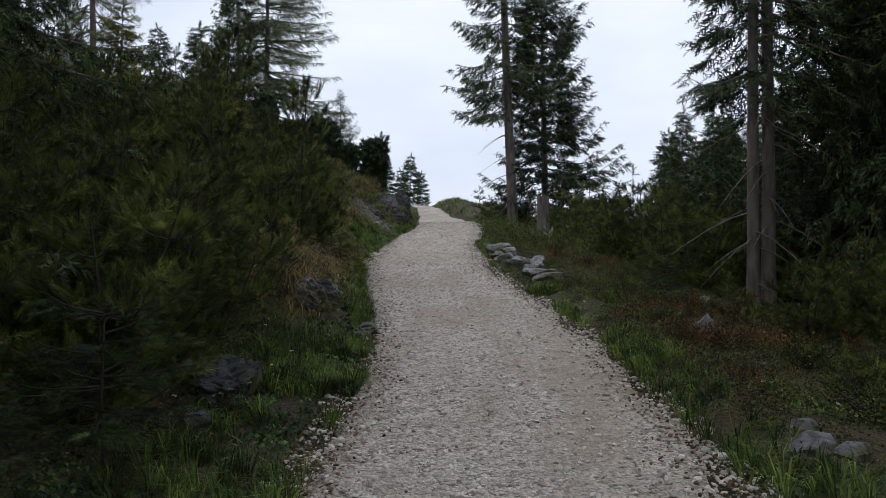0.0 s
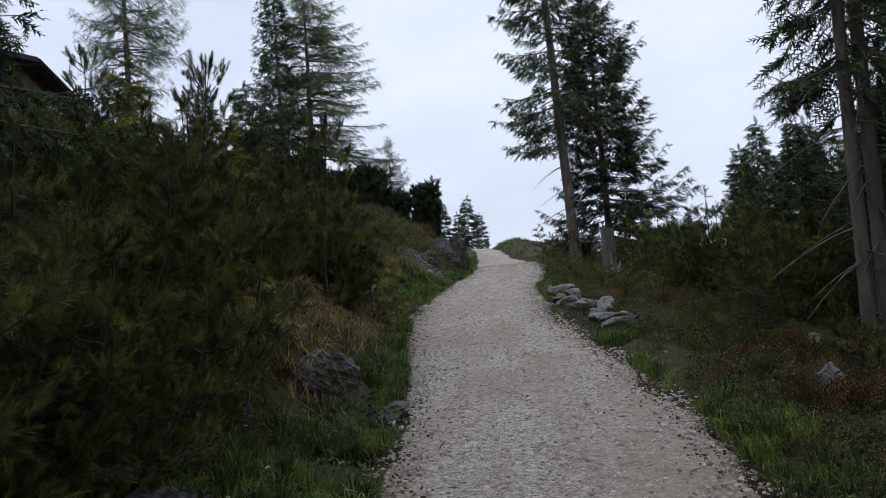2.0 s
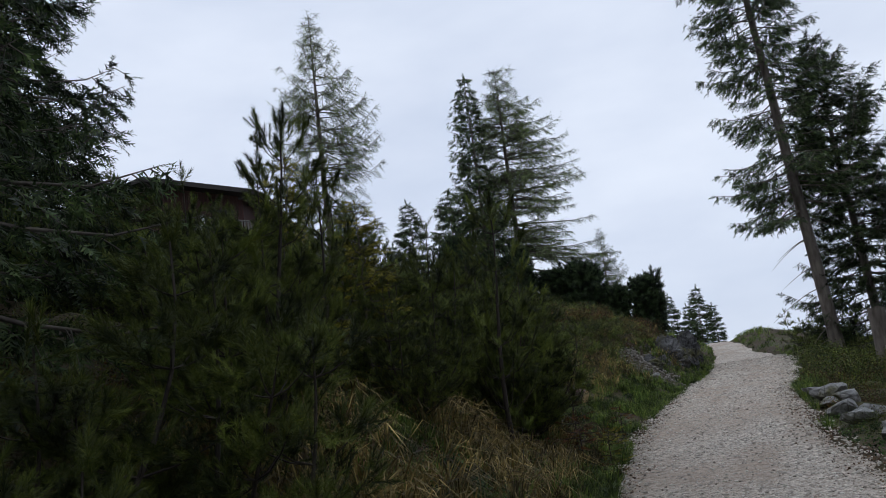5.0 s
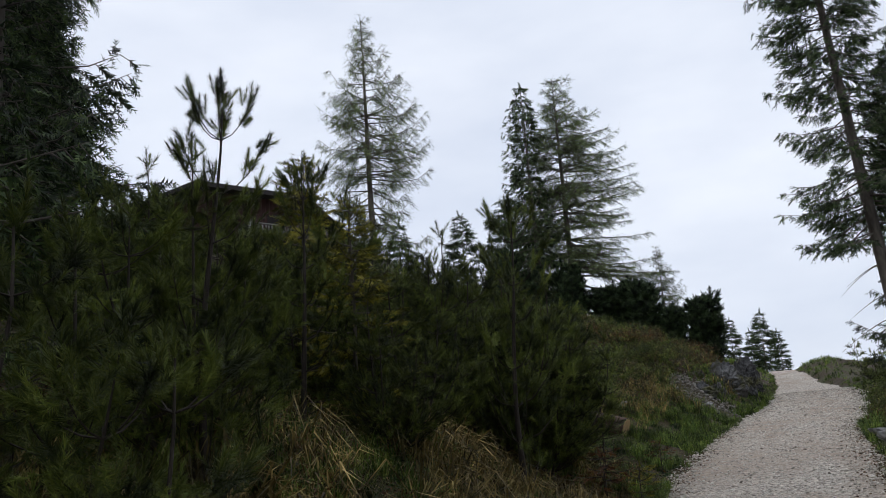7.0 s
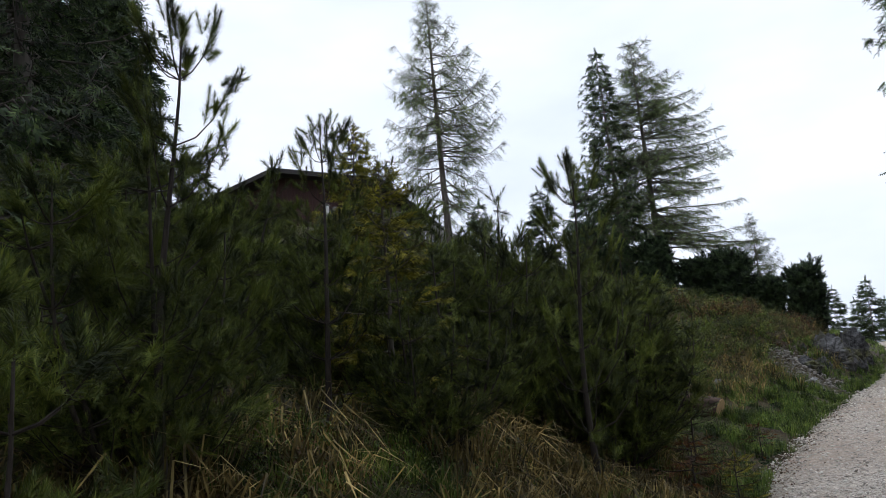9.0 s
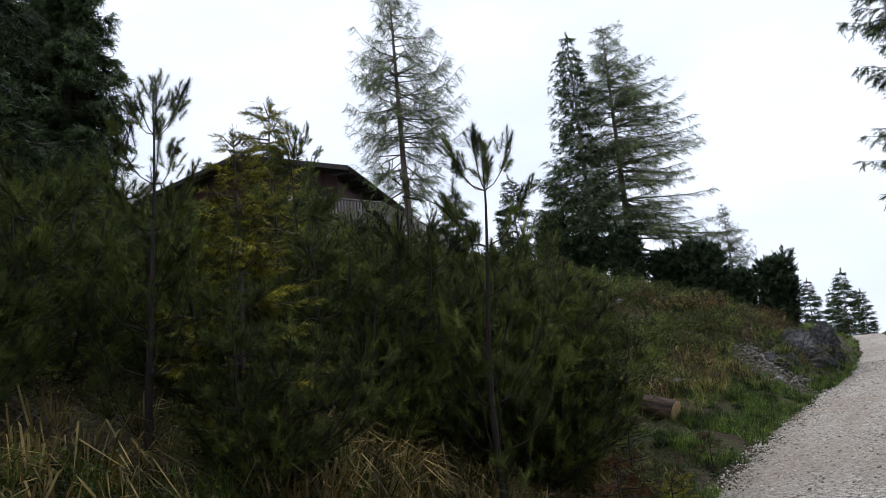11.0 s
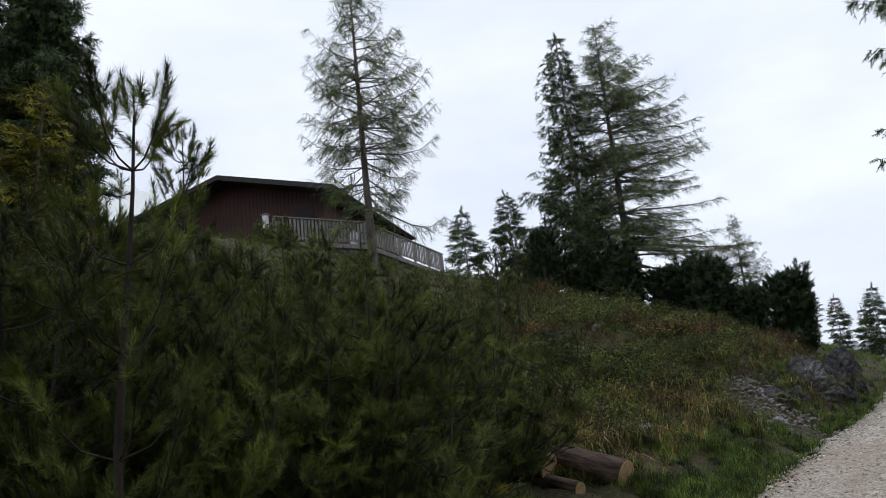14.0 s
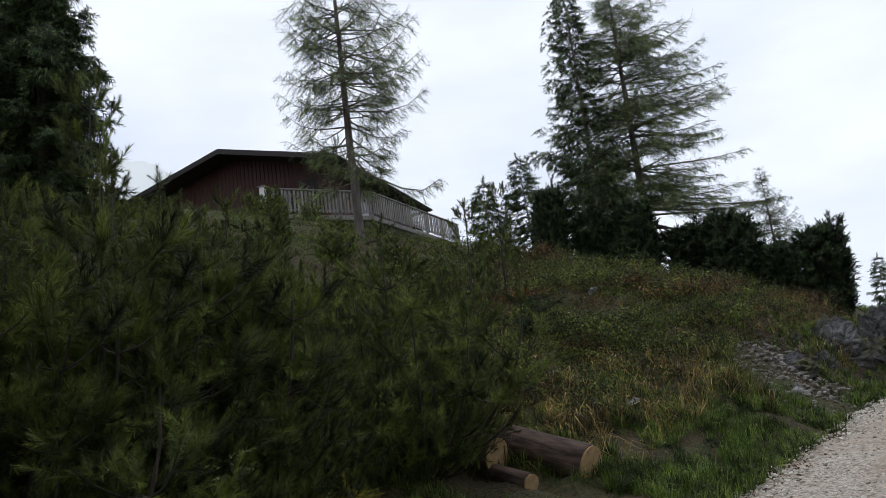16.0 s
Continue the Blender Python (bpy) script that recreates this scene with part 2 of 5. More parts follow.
def path_material():
    m, n, l, b = material("gravel_path", 0.92)
    tc = n.new("ShaderNodeTexCoord")
    vor = n.new("ShaderNodeTexVoronoi")
    vor.inputs["Scale"].default_value = 46
    vor.inputs["Randomness"].default_value = 1.0
    l.new(tc.outputs["Object"], vor.inputs["Vector"])
    sep = n.new("ShaderNodeSeparateColor")
    l.new(vor.outputs["Color"], sep.inputs[0])
    chips = ramp(n, [(0.0, (0.17, 0.145, 0.12)), (0.3, (0.56, 0.495, 0.42)), (1.0, (0.82, 0.76, 0.675))])
    l.new(sep.outputs[0], chips.inputs[0])
    gap = ramp(n, [(0.35, (1, 1, 1)), (0.75, (0.68, 0.63, 0.58))])
    l.new(vor.outputs["Distance"], gap.inputs[0])
    c = mixed(n, l, 0.8, chips.outputs[0], gap.outputs[0], "MULTIPLY")
    dirt = ramp(n, [(0.4, (0, 0, 0)), (0.6, (0.72, 0.72, 0.72))])
    l.new(noise_tex(n, l, 0.9, 6, stretch=(1.4, 0.5, 1)), dirt.inputs[0])
    c = mixed(n, l, dirt.outputs[0], c, (0.42, 0.33, 0.255))
    fine = ramp(n, [(0.3, (0.75, 0.75, 0.75)), (0.7, (1.2, 1.2, 1.2))])
    l.new(noise_tex(n, l, 14, 8), fine.inputs[0])
    c = mixed(n, l, 1.0, c, fine.outputs[0], "MULTIPLY")
    l.new(c, b.inputs["Base Color"])
    inv = n.new("ShaderNodeMath")
    inv.operation = "SUBTRACT"
    inv.inputs[0].default_value = 1.0
    l.new(vor.outputs["Distance"], inv.inputs[1])
    bumped(n, l, b, inv.outputs[0], 0.8, 0.02)
    return m


M_PATH = path_material()


def soil_material():
    m, n, l, b = material("mossy_soil", 0.95)
    r = ramp(n, [(0.3, (0.045, 0.028, 0.015)), (0.5, (0.058, 0.046, 0.02)), (0.7, (0.06, 0.078, 0.024))])
    l.new(noise_tex(n, l, 0.8, 7), r.inputs[0])
    lit = ramp(n, [(0.35, (0.6, 0.6, 0.6)), (0.65, (1.5, 1.4, 1.2))])
    l.new(noise_tex(n, l, 22, 6), lit.inputs[0])
    l.new(mixed(n, l, 1.0, r.outputs[0], lit.outputs[0], "MULTIPLY"), b.inputs["Base Color"])
    bumped(n, l, b, noise_tex(n, l, 30, 8), 1.0, 0.05)
    return m


M_SOIL = soil_material()


def board_material(name, dark, light, scale=(14, 14, 0.6)):
    m, n, l, b = material(name, 0.75)
    f1 = noise_tex(n, l, 2.0, 6, stretch=scale)
    r = ramp(n, [(0.3, dark), (0.7, light)])
    l.new(f1, r.inputs[0])
    l.new(r.outputs[0], b.inputs["Base Color"])
    bumped(n, l, b, f1, 0.4, 0.01)
    return m


M_REDWOOD = board_material("dark_red_stained_boards", (0.028, 0.010, 0.007), (0.068, 0.021, 0.016))
M_DARKWOOD = board_material("dark_brown_roof_timber", (0.008, 0.006, 0.006), (0.024, 0.018, 0.016))
M_GREYWOOD = board_material("weathered_grey_rail", (0.1, 0.09, 0.08), (0.26, 0.245, 0.22))
M_CUT = board_material("fresh_cut_wood", (0.42, 0.26, 0.12), (0.62, 0.43, 0.22), (6, 6, 6))
M_ROOF = board_material("dark_roof_sheet", (0.014, 0.012, 0.012), (0.035, 0.03, 0.03), (3, 0.3, 3))


# Distance haze, painted as a pale grey glow on the hill itself.
def painted_haze_material(name, colour, glow):
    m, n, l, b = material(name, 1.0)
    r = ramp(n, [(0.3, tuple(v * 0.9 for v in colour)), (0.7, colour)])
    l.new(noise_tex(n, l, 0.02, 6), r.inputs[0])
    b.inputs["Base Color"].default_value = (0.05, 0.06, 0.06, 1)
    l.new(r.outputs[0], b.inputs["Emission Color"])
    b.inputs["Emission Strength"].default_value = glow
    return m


M_MIST_GLOW = painted_haze_material("mountain_haze_glow", (0.62, 0.66, 0.7), 1.0)
M_RIDGE_GLOW = painted_haze_material("ridge_haze_glow", (0.2, 0.22, 0.24), 1.0)
M_GLASS, gn, gl, gb = material("window_glass", 0.05)
gb.inputs["Base Color"].default_value = (0.02, 0.025, 0.03, 1)
gb.inputs["Specular IOR Level"].default_value = 0.8

# ---------------------------------------------------------------- ground
PROFILE_Y = [-40, 0, 5, 7.4, 13.4, 21, 31, 38, 45, 52, 60, 90, 200]
PROFILE_Z = [-2.0, 0.08, 0.36, 0.44, 0.85, 1.45, 2.25, 2.9, 3.7, 4.2, 4.1, 2.5, 0]
LEFT_Y = [-40, 0, 5, 7, 9, 11.4, 14, 17.7, 22, 25.4, 30, 33, 38, 45, 52, 60]
LEFT_X = [-0.8, -0.75, -0.73, -0.68, -0.8, -1.0, -1.35, -1.58, -1.6, -1.37, -1.05, -0.9, -0.95, -1.3, -1.9, -3.5]
RIGHT_Y = [-40, 0, 4, 6, 8.7, 12.4, 16.6, 23.4, 28, 32, 36, 39, 45, 52, 60]
RIGHT_X = [1.5, 1.5, 1.5, 1.6, 1.68, 1.47, 1.02, 1.0, 1.3, 1.5, 1.2, 0.55, 0.0, -0.6, -1.6]
BANK_Y = [-40, 3, 6.5, 8, 9.2, 11, 14, 18, 22, 26, 29, 33, 38, 60]
BANK_S = [0.3, 0.1, 0.12, 0.4, 0.8, 0.85, 0.5, 0.25, 0.22, 0.5, 0.95, 0.95, 0.5, 0.3]


def left_edge(y):
    return np.interp(y, LEFT_Y, LEFT_X)


def right_edge(y):
    return np.interp(y, RIGHT_Y, RIGHT_X)


def level(y):
    return np.interp(y, PROFILE_Y, PROFILE_Z)


def ground(x, y):
    """Height of the ground at (x, y)."""
    x, y = np.asarray(x, float), np.asarray(y, float)
    z = level(y)
    dl = np.maximum(0, left_edge(y) - x)
    dr = np.maximum(0, x - right_edge(y))
    s = np.interp(y, BANK_Y, BANK_S)
    up = s * np.clip(dl - 0.1, 0, 1.5) + 0.385 * np.clip(dl - 1.6, 0, 16) + 0.1 * np.clip(dl - 17.6, 0, 12) + 0.03 * np.clip(dl - 29, 0, 200)
    down = 0.08 * np.clip(dr / 0.4, 0, 1) - 0.14 * np.clip(dr - 0.5, 0, 4) - 0.3 * np.clip(dr - 4.5, 0, 20) - 0.02 * np.clip(dr - 24, 0, 200)
    # grassy bank on the far right shoulder of the crest
    down = down + 0.5 * np.exp(-((y - 47) / 6) ** 2) * np.clip(dr / 1.0, 0, 1) * np.exp(-dr / 7)
    rough = (fnoise(x * 1.1, y * 1.1, 2) - 0.5) * 0.5 * np.clip(dl / 1.5, 0, 1) + (fnoise(x * 1.2, y * 1.2, 5) - 0.5) * 0.3 * np.clip(dr / 1.5, 0, 1)
    fine = (vnoise(x * 5, y * 5, 9) - 0.5) * 0.08 * np.clip((dl + dr) / 0.3, 0, 1)
    wave = (fnoise(x * 0.6, y * 0.6, 12) - 0.5) * 0.06
    return z + up + down + rough + fine + wave


def gz(x, y):
    return float(ground(x, y))


def axis_steps(lo, hi, fine, grow, far_lo, far_hi):
    mid = np.arange(lo, hi + 1e-6, fine)
    right, step = [hi], fine
    while right[-1] < far_hi:
        step *= grow
        right.append(right[-1] + step)
    left, step = [lo], fine
    while left[-1] > far_lo:
        step *= grow
        left.append(left[-1] - step)
    return np.concatenate([left[:0:-1], mid, right[1:]])


def build_ground():
    xs, ys = axis_steps(-7, 4, 0.12, 1.09, -600, 600), axis_steps(2, 36, 0.14, 1.09, -300, 900)
    gx, gy = np.meshgrid(xs, ys)
    z = ground(gx, gy)
    inside = np.minimum(gx - left_edge(gy), right_edge(gy) - gx)
    z = z - 0.10 * np.clip(inside / 0.25, 0, 1)
    v = np.stack([gx, gy, z], 2).reshape(-1, 3)
    nx, ny = len(xs), len(ys)
    i = (np.arange(ny - 1)[:, None] * nx + np.arange(nx - 1)[None]).ravel()
    f4 = np.stack([i, i + 1, i + nx + 1, i + nx], 1)
    ob = new("ground", fill_mesh("ground", v, f4, M_SOIL, True))
    tagged(ob, "mossy dark hillside soil with needle litter", "ground", kind="structure")


def build_path():
    ys = np.concatenate([np.arange(-30, 2, 0.5), np.arange(2, 34, 0.12), np.arange(34, 62, 0.3)])
    us = np.linspace(0, 1, 27)
    lo = left_edge(ys) - 0.05 + (fnoise(ys * 1.7, ys * 0 + 3, 21) - 0.5) * 0.45
    hi = right_edge(ys) + 0.05 + (fnoise(ys * 1.7, ys * 0 + 8, 22) - 0.5) * 0.45
    gx = lo[:, None] + (hi - lo)[:, None] * us[None]
    gy = np.repeat(ys[:, None], len(us), 1)
    edge = np.minimum(us, 1 - us)[None] * (hi - lo)[:, None]
    z = level(gy) + (fnoise(gx * 0.6, gy * 0.6, 12) - 0.5) * 0.06 + 0.03 * np.clip(edge / 0.5, 0, 1) - 0.06 * np.clip(1 - edge / 0.12, 0, 1)
    z = z + (vnoise(gx * 6, gy * 6, 31) - 0.5) * 0.03 + (vnoise(gx * 1.4, gy * 1.4, 33) - 0.5) * 0.05
    v = np.stack([gx, gy, z], 2).reshape(-1, 3)
    nx, ny = len(us), len(ys)
    i = (np.arange(ny - 1)[:, None] * nx + np.arange(nx - 1)[None]).ravel()
    f4 = np.stack([i, i + 1, i + nx + 1, i + nx], 1)
    ob = new("gravel_path", fill_mesh("gravel_path", v, f4, M_PATH, True))
    tagged(ob, "pale limestone gravel hiking path with brown dirt patches", "path", kind="structure")


def path_z(x, y):
    return level(y) + (fnoise(x * 0.6, y * 0.6, 12) - 0.5) * 0.06 + 0.03 + (vnoise(x * 6, y * 6, 31) - 0.5) * 0.03 + (vnoise(x * 1.4, y * 1.4, 33) - 0.5) * 0.05


build_ground()
build_path()

# ---------------------------------------------------------------- conifers
def brush_template(needles, length, spread, width, seed):
    """A shoot along +z, one unit long, with fine needles all round it."""
    r = np.random.default_rng(seed)
    s = np.sort(r.uniform(-0.05, 1.0, needles))
    a = r.uniform(0, 2 * np.pi, needles)
    tilt = np.radians(spread) * r.uniform(0.5, 1.35, needles) * (1 - 0.6 * np.maximum(s, 0) ** 3)
    out = np.stack([np.cos(a) * np.sin(tilt), np.sin(a) * np.sin(tilt), np.cos(tilt)], 1)
    side = np.stack([-np.sin(a), np.cos(a), 0 * a], 1) * width
    base = np.stack([0 * s, 0 * s, s * 0.9], 1)
    tip = base + out * (length * r.uniform(0.7, 1.15, needles))[:, None]
    v = np.stack([base - side, base + side, tip], 1).reshape(-1, 3)
    return v, np.arange(needles)[:, None] * 3 + np.array([[0, 1, 2]])


def spray_template(needles, length, width, seed, flat=0.35):
    """A flat-ish twig along +z with needles to both sides and some above."""
    r = np.random.default_rng(seed)
    s = np.linspace(0.02, 1.0, needles)
    a = np.where(np.arange(needles) % 2, 0.0, np.pi) + r.normal(0, flat, needles)
    tilt = np.radians(52) * r.uniform(0.7, 1.2, needles) * (1 - 0.6 * s ** 3)
    ln = length * r.uniform(0.7, 1.15, needles) * (1.05 - 0.55 * s)
    out = np.stack([np.cos(a) * np.sin(tilt), np.sin(a) * np.sin(tilt), np.cos(tilt)], 1)
    w = np.stack([0 * a, 0 * a, np.ones(needles)], 1) * width
    base = np.stack([0 * s, 0 * s, s * 0.9], 1)
    tip = base + out * ln[:, None]
    v = np.stack([base - w, base + w, tip], 1).reshape(-1, 3)
    i = np.arange(needles)[:, None] * 3
    return v, i + np.array([[0, 1, 2]])


PINE_SHOOTS = [brush_template(84, 0.36, 58, 0.0135, k) for k in range(3)]
PINE_SHOOTS_FINE = [brush_template(150, 0.40, 62, 0.011, k) for k in range(3)]
PINE_SHOOTS_FAR = [brush_template(24, 0.42, 62, 0.045, k) for k in range(3)]
SAPLING_SPRAYS = [spray_template(20, 0.24, 0.035, k, 0.6) for k in range(3)]
SPRUCE_SPRAYS = [spray_template(9, 0.40, 0.085, k) for k in range(3)]
LARCH_SPRAYS = [spray_template(9, 0.17, 0.045, k, 1.2) for k in range(3)]


def pick_scatter(templates, axis, loc, scale, r):
    kind = r.integers(0, len(templates), len(loc))
    out = []
    for k, t in enumerate(templates):
        sel = kind == k
        if sel.any():
            out.append(scatter(t, basis(axis[sel], r.uniform(0, 6.28, sel.sum())), loc[sel], scale[sel]))
    return merge(*out)


def make_tree(name, label, category, stem, limbs, needles, bark, leaf, group=""):
    """Empty at the base > trunk, branchwork, crown."""
    top = new(name)
    tagged(top, label, category, group)
    part("trunk", fill_mesh("trunk", *stem, bark, True), top)
    tagged(part("branchwork", fill_mesh("branchwork", *limbs, bark, True), top), kind="stuff")
    tagged(part("crown", fill_mesh("crown", *needles, leaf), top), kind="stuff")
    return top


def spruce(name, label, height, bare, half, leaf=None, seed=0, lean=(0, 0), droop=0.35, density=1.0, radius=None, gaps=0.15, sprays=None, taper=0.8, upturn=0.25, category="spruce tree", narrow_top=1.0, spray_len=(0.2, 0.4), skew=(0, 0), dead=0, bark=None, scatter_whorls=0.0, fluff=0.0, twigs=0.0, hang_twigs=0.5):
    """A whorled conifer: bare = height of the lowest live branch, half = its reach."""
    r = np.random.default_rng(seed)
    leaf = leaf or M_SPRUCE
    sprays = sprays or SPRUCE_SPRAYS
    radius = radius or height * 0.0125
    zs = np.linspace(-0.4, height, 14)
    wob = np.cumsum(r.normal(0, 0.02, (14, 2)), 0)
    spine = np.stack([lean[0] * zs / height + wob[:, 0] * 0.4, lean[1] * zs / height + wob[:, 1] * 0.4, zs], 1)
    rad = radius * np.clip(1 - zs / height, 0.04, 1) ** taper
    rad[0] *= 1.25
    lines, radii = [spine], [rad]
    axis, loc, size = [], [], []
    z = bare
    while z < height - 0.15:
        u = (z - bare) / (height - bare)
        env = half * (1 - u) ** (0.75 * narrow_top) * (0.82 + 0.18 * np.sin(u * 9 + seed)) + 0.12
        n = int(r.integers(4, 7))
        a0 = r.uniform(0, 6.28)
        for k in range(n):
            if r.random() < gaps:
                continue
            a = a0 + k * 6.283 / n + r.normal(0, 0.25)
            ln = env * r.uniform(0.6, 1.12) * (1 + skew[0] * np.cos(a) + skew[1] * np.sin(a))
            zz = min(z + r.normal(0, 0.08) * (1 + scatter_whorls * 3), height - 0.1)
            p0 = np.array([np.interp(zz, zs, spine[:, 0]), np.interp(zz, zs, spine[:, 1]), zz])
            out = np.array([np.cos(a), np.sin(a), 0])
            s = np.linspace(0, 1, 5)
            rise = 0.35 * u - droop * (1 - u) * 0.5
            zc = ln * (rise * s - droop * (1 - 0.6 * u) * s ** 1.6 + upturn * s ** 3.2)
            bend = np.array([-np.sin(a), np.cos(a), 0]) * r.normal(0, 0.1) * ln
            line = p0 + out * (ln * s)[:, None] + bend * (s ** 2)[:, None] + np.stack([0 * s, 0 * s, zc], 1)
            lines.append(line)
            radii.append(np.interp(s, [0, 1], [min(0.010 + 0.011 * ln, 0.6 * radius), min(0.004, 0.2 * radius)]))
            m = max(7, int(ln * (30 if not twigs else 13) * density))
            ss = r.uniform(0.16 if ln > 0.8 else 0.0, 1.0, m)
            at = np.stack([np.interp(ss, s, line[:, c]) for c in range(3)], 1)
            tang = np.stack([np.interp(ss, s, np.gradient(line[:, c], s)) for c in range(3)], 1)
            tang /= np.linalg.norm(tang, axis=1, keepdims=True)
            sidev = np.array([-np.sin(a), np.cos(a), 0])
            sg = r.choice([-1.0, 1.0], m)
            reach = r.uniform(0.1, 1.0, m) * np.minimum(0.30 * ln, 0.55) * (1.15 - ss)
            d = tang * 0.55 + sidev * sg[:, None] * r.uniform(0.4, 1.0, m)[:, None]
            hang = r.uniform(0.0, 1.0, m) ** 0.7 * droop * 2.0
            d[:, 2] -= hang
            d = d + r.normal(0, 1, (m, 3)) * fluff
            at = at + sidev * (sg * reach)[:, None] + tang * (reach * 0.5)[:, None]
            at[:, 2] -= hang * reach * 0.9
            axis.append(d)
            loc.append(at)
            size.append(r.uniform(*spray_len, m))
            for q in range(int(ln * twigs)):
                # side twigs that sag from the branch, clothed in sprays
                sq = r.uniform(0.22, 1.0)
                root = np.array([np.interp(sq, s, line[:, c]) for c in range(3)])
                go = out * 0.6 + sidev * r.choice([-1.0, 1.0]) * r.uniform(0.3, 1.0) + np.array([0, 0, -hang_twigs * r.uniform(0.2, 1.3)])
                tl = (0.12 + min(0.42 * ln, 0.85) * (1.15 - sq)) * r.uniform(0.5, 1.1)
                e = np.linspace(0, 1, 4)
                tw = root + go / np.linalg.norm(go) * (tl * e)[:, None] + np.stack([0 * e, 0 * e, tl * (-0.35 * hang_twigs * e ** 2 + 0.18 * e ** 3)], 1)
                lines.append(tw)
                radii.append(np.array([0.008, 0.006, 0.005, 0.003]) * min(1.0, radius * 14))
                m = max(3, int(tl * 13 * density))
                ee = r.uniform(0.1, 1.0, m)
                loc.append(np.stack([np.interp(ee, e, tw[:, c]) for c in range(3)], 1))
                axis.append(go / np.linalg.norm(go) + np.array([0, 0, -hang_twigs * 0.5]) + r.normal(0, 0.35 + 0.4 * fluff, (m, 3)))
                size.append(r.uniform(*spray_len, m) * 0.8)
        z += r.uniform(0.22, 0.36) * (0.75 + 0.5 * (1 - u)) / max(0.6, density ** 0.5)
    for k in range(dead):
        a, zz = r.uniform(0, 6.28), r.uniform(0.06, 0.95) * bare
        ln = r.uniform(0.5, 1.8)
        p0 = np.array([np.interp(zz, zs, spine[:, 0]), np.interp(zz, zs, spine[:, 1]), zz])
        s = np.linspace(0, 1, 5)
        lines.append(p0 + np.array([np.cos(a), np.sin(a), 0]) * (s * ln)[:, None] + np.stack([0 * s, 0 * s, -0.55 * ln * s ** 1.4], 1))
        radii.append(np.interp(s, [0, 1], [0.018, 0.004]))
    axis.append(np.array([[0, 0, 1.0]] * 3) + r.normal(0, 0.15, (3, 3)))
    loc.append(np.repeat(spine[-1:], 3, 0) - np.array([[0, 0, 0.15]]))
    size.append(np.full(3, spray_len[1]))
    axis, loc, size = np.concatenate(axis), np.concatenate(loc), np.concatenate(size)
    return make_tree(name, label, category, tubes(lines[:1], radii[:1], 9), tubes(lines[1:], radii[1:], 3), pick_scatter(sprays, axis, loc, size, r), bark or M_BARK, leaf)


def pine(label, height, width, stems, seed, leaf=None, shoots=None, shoot_len=(0.12, 0.19), tuft=5, upright=0.4, name="mountain_pine", category="pine shrub", low=0.2, step=0.34, side=0.55, reach_pow=0.6, dome=False, spread=0.62):
    """Mountain pine: curved stems, upswept branches that end in tufts of bottle-brush shoots."""
    r = np.random.default_rng(seed)
    shoots = shoots or PINE_SHOOTS
    lines, radii, axis, loc, size = [], [], [], [], []

    def add_tuft(at, d, n, big):
        d = d / (np.linalg.norm(d) + 1e-9)
        dirs = d + r.normal(0, spread, (n, 3)) + np.array([0, 0, 0.2])
        dirs[0] = d + np.array([0, 0, 0.35])
        axis.append(dirs)
        loc.append(at + r.normal(0, 0.025, (n, 3)))
        size.append(r.uniform(*shoot_len, n) * big)

    for k in range(stems):
        a = k * 6.283 / stems + r.normal(0, 0.4)
        reach = width * (r.uniform(0.3, 1.0) if stems > 1 else 0.06)
        h = height * (1.0 if k == 0 else r.uniform(0.8, 0.95) if dome else r.uniform(0.6, 0.98))
        s = np.linspace(0, 1, 9)
        out = np.array([np.cos(a), np.sin(a), 0])
        curve = np.sin(s * 1.57) ** 0.9 if stems > 1 else s
        wx, wy = r.normal(0, 0.06 * width, 2)
        line = out * (reach * curve)[:, None] + np.stack([wx * np.sin(s * 4 + k) + r.normal(0, 0.03) * s, wy * np.sin(s * 5 + k) + r.normal(0, 0.03) * s, h * (s ** (1.4 if stems > 1 else 1.0)) - 0.15 * (1 - s)], 1)
        lines.append(line)
        radii.append(np.interp(s, [0, 1], [0.010 + 0.009 * h, 0.005]))
        z = low * r.uniform(0.6, 1.1)
        while z < 0.96:
            nb = int(r.integers(3, 6))
            b0 = r.uniform(0, 6.28)
            for j in range(nb):
                b = b0 + j * 6.283 / nb + r.normal(0, 0.3)
                ln = (0.12 + side * width * (1 - z) ** (0.35 if dome else reach_pow)) * r.uniform(0.6, 1.1)
                p0 = np.array([np.interp(z, s, line[:, c]) for c in range(3)])
                q = np.linspace(0, 1, 4)
                bo = np.array([np.cos(b), np.sin(b), 0])
                bl = p0 + bo * (ln * q * (1 - 0.3 * q * upright))[:, None] + np.stack([0 * q, 0 * q, ln * (0.1 * q + upright * q ** 2)], 1)
                lines.append(bl)
                radii.append(np.interp(q, [0, 1], [0.004 + 0.006 * ln, 0.003]))
                end = bl[-1] - bl[-2]
                add_tuft(bl[-1], end, tuft, 1.0)
                u = np.array([0.62, 0.8, 0.92])
                axis.append(end / (np.linalg.norm(end) + 1e-9) + r.normal(0, 0.12, (3, 3)))
                loc.append(np.stack([np.interp(u, q, bl[:, c]) for c in range(3)], 1))
                size.append(r.uniform(*shoot_len, 3))
                sidev = np.array([-bo[1], bo[0], 0])
                for u, sg in ((0.72, 1), (0.5, -1))[:1 + (ln > 0.35)]:
                    at = np.array([np.interp(u, q, bl[:, c]) for c in range(3)]) + sidev * sg * ln * 0.22 + np.array([0, 0, 0.03])
                    add_tuft(at, end + sidev * sg * 0.12, max(2, tuft - 2), 0.9)
            z += step * r.uniform(0.75, 1.25) / max(h, 0.8)
        add_tuft(line[-1], np.array([out[0] * 0.1, out[1] * 0.1, 1.0]), tuft, 1.15)
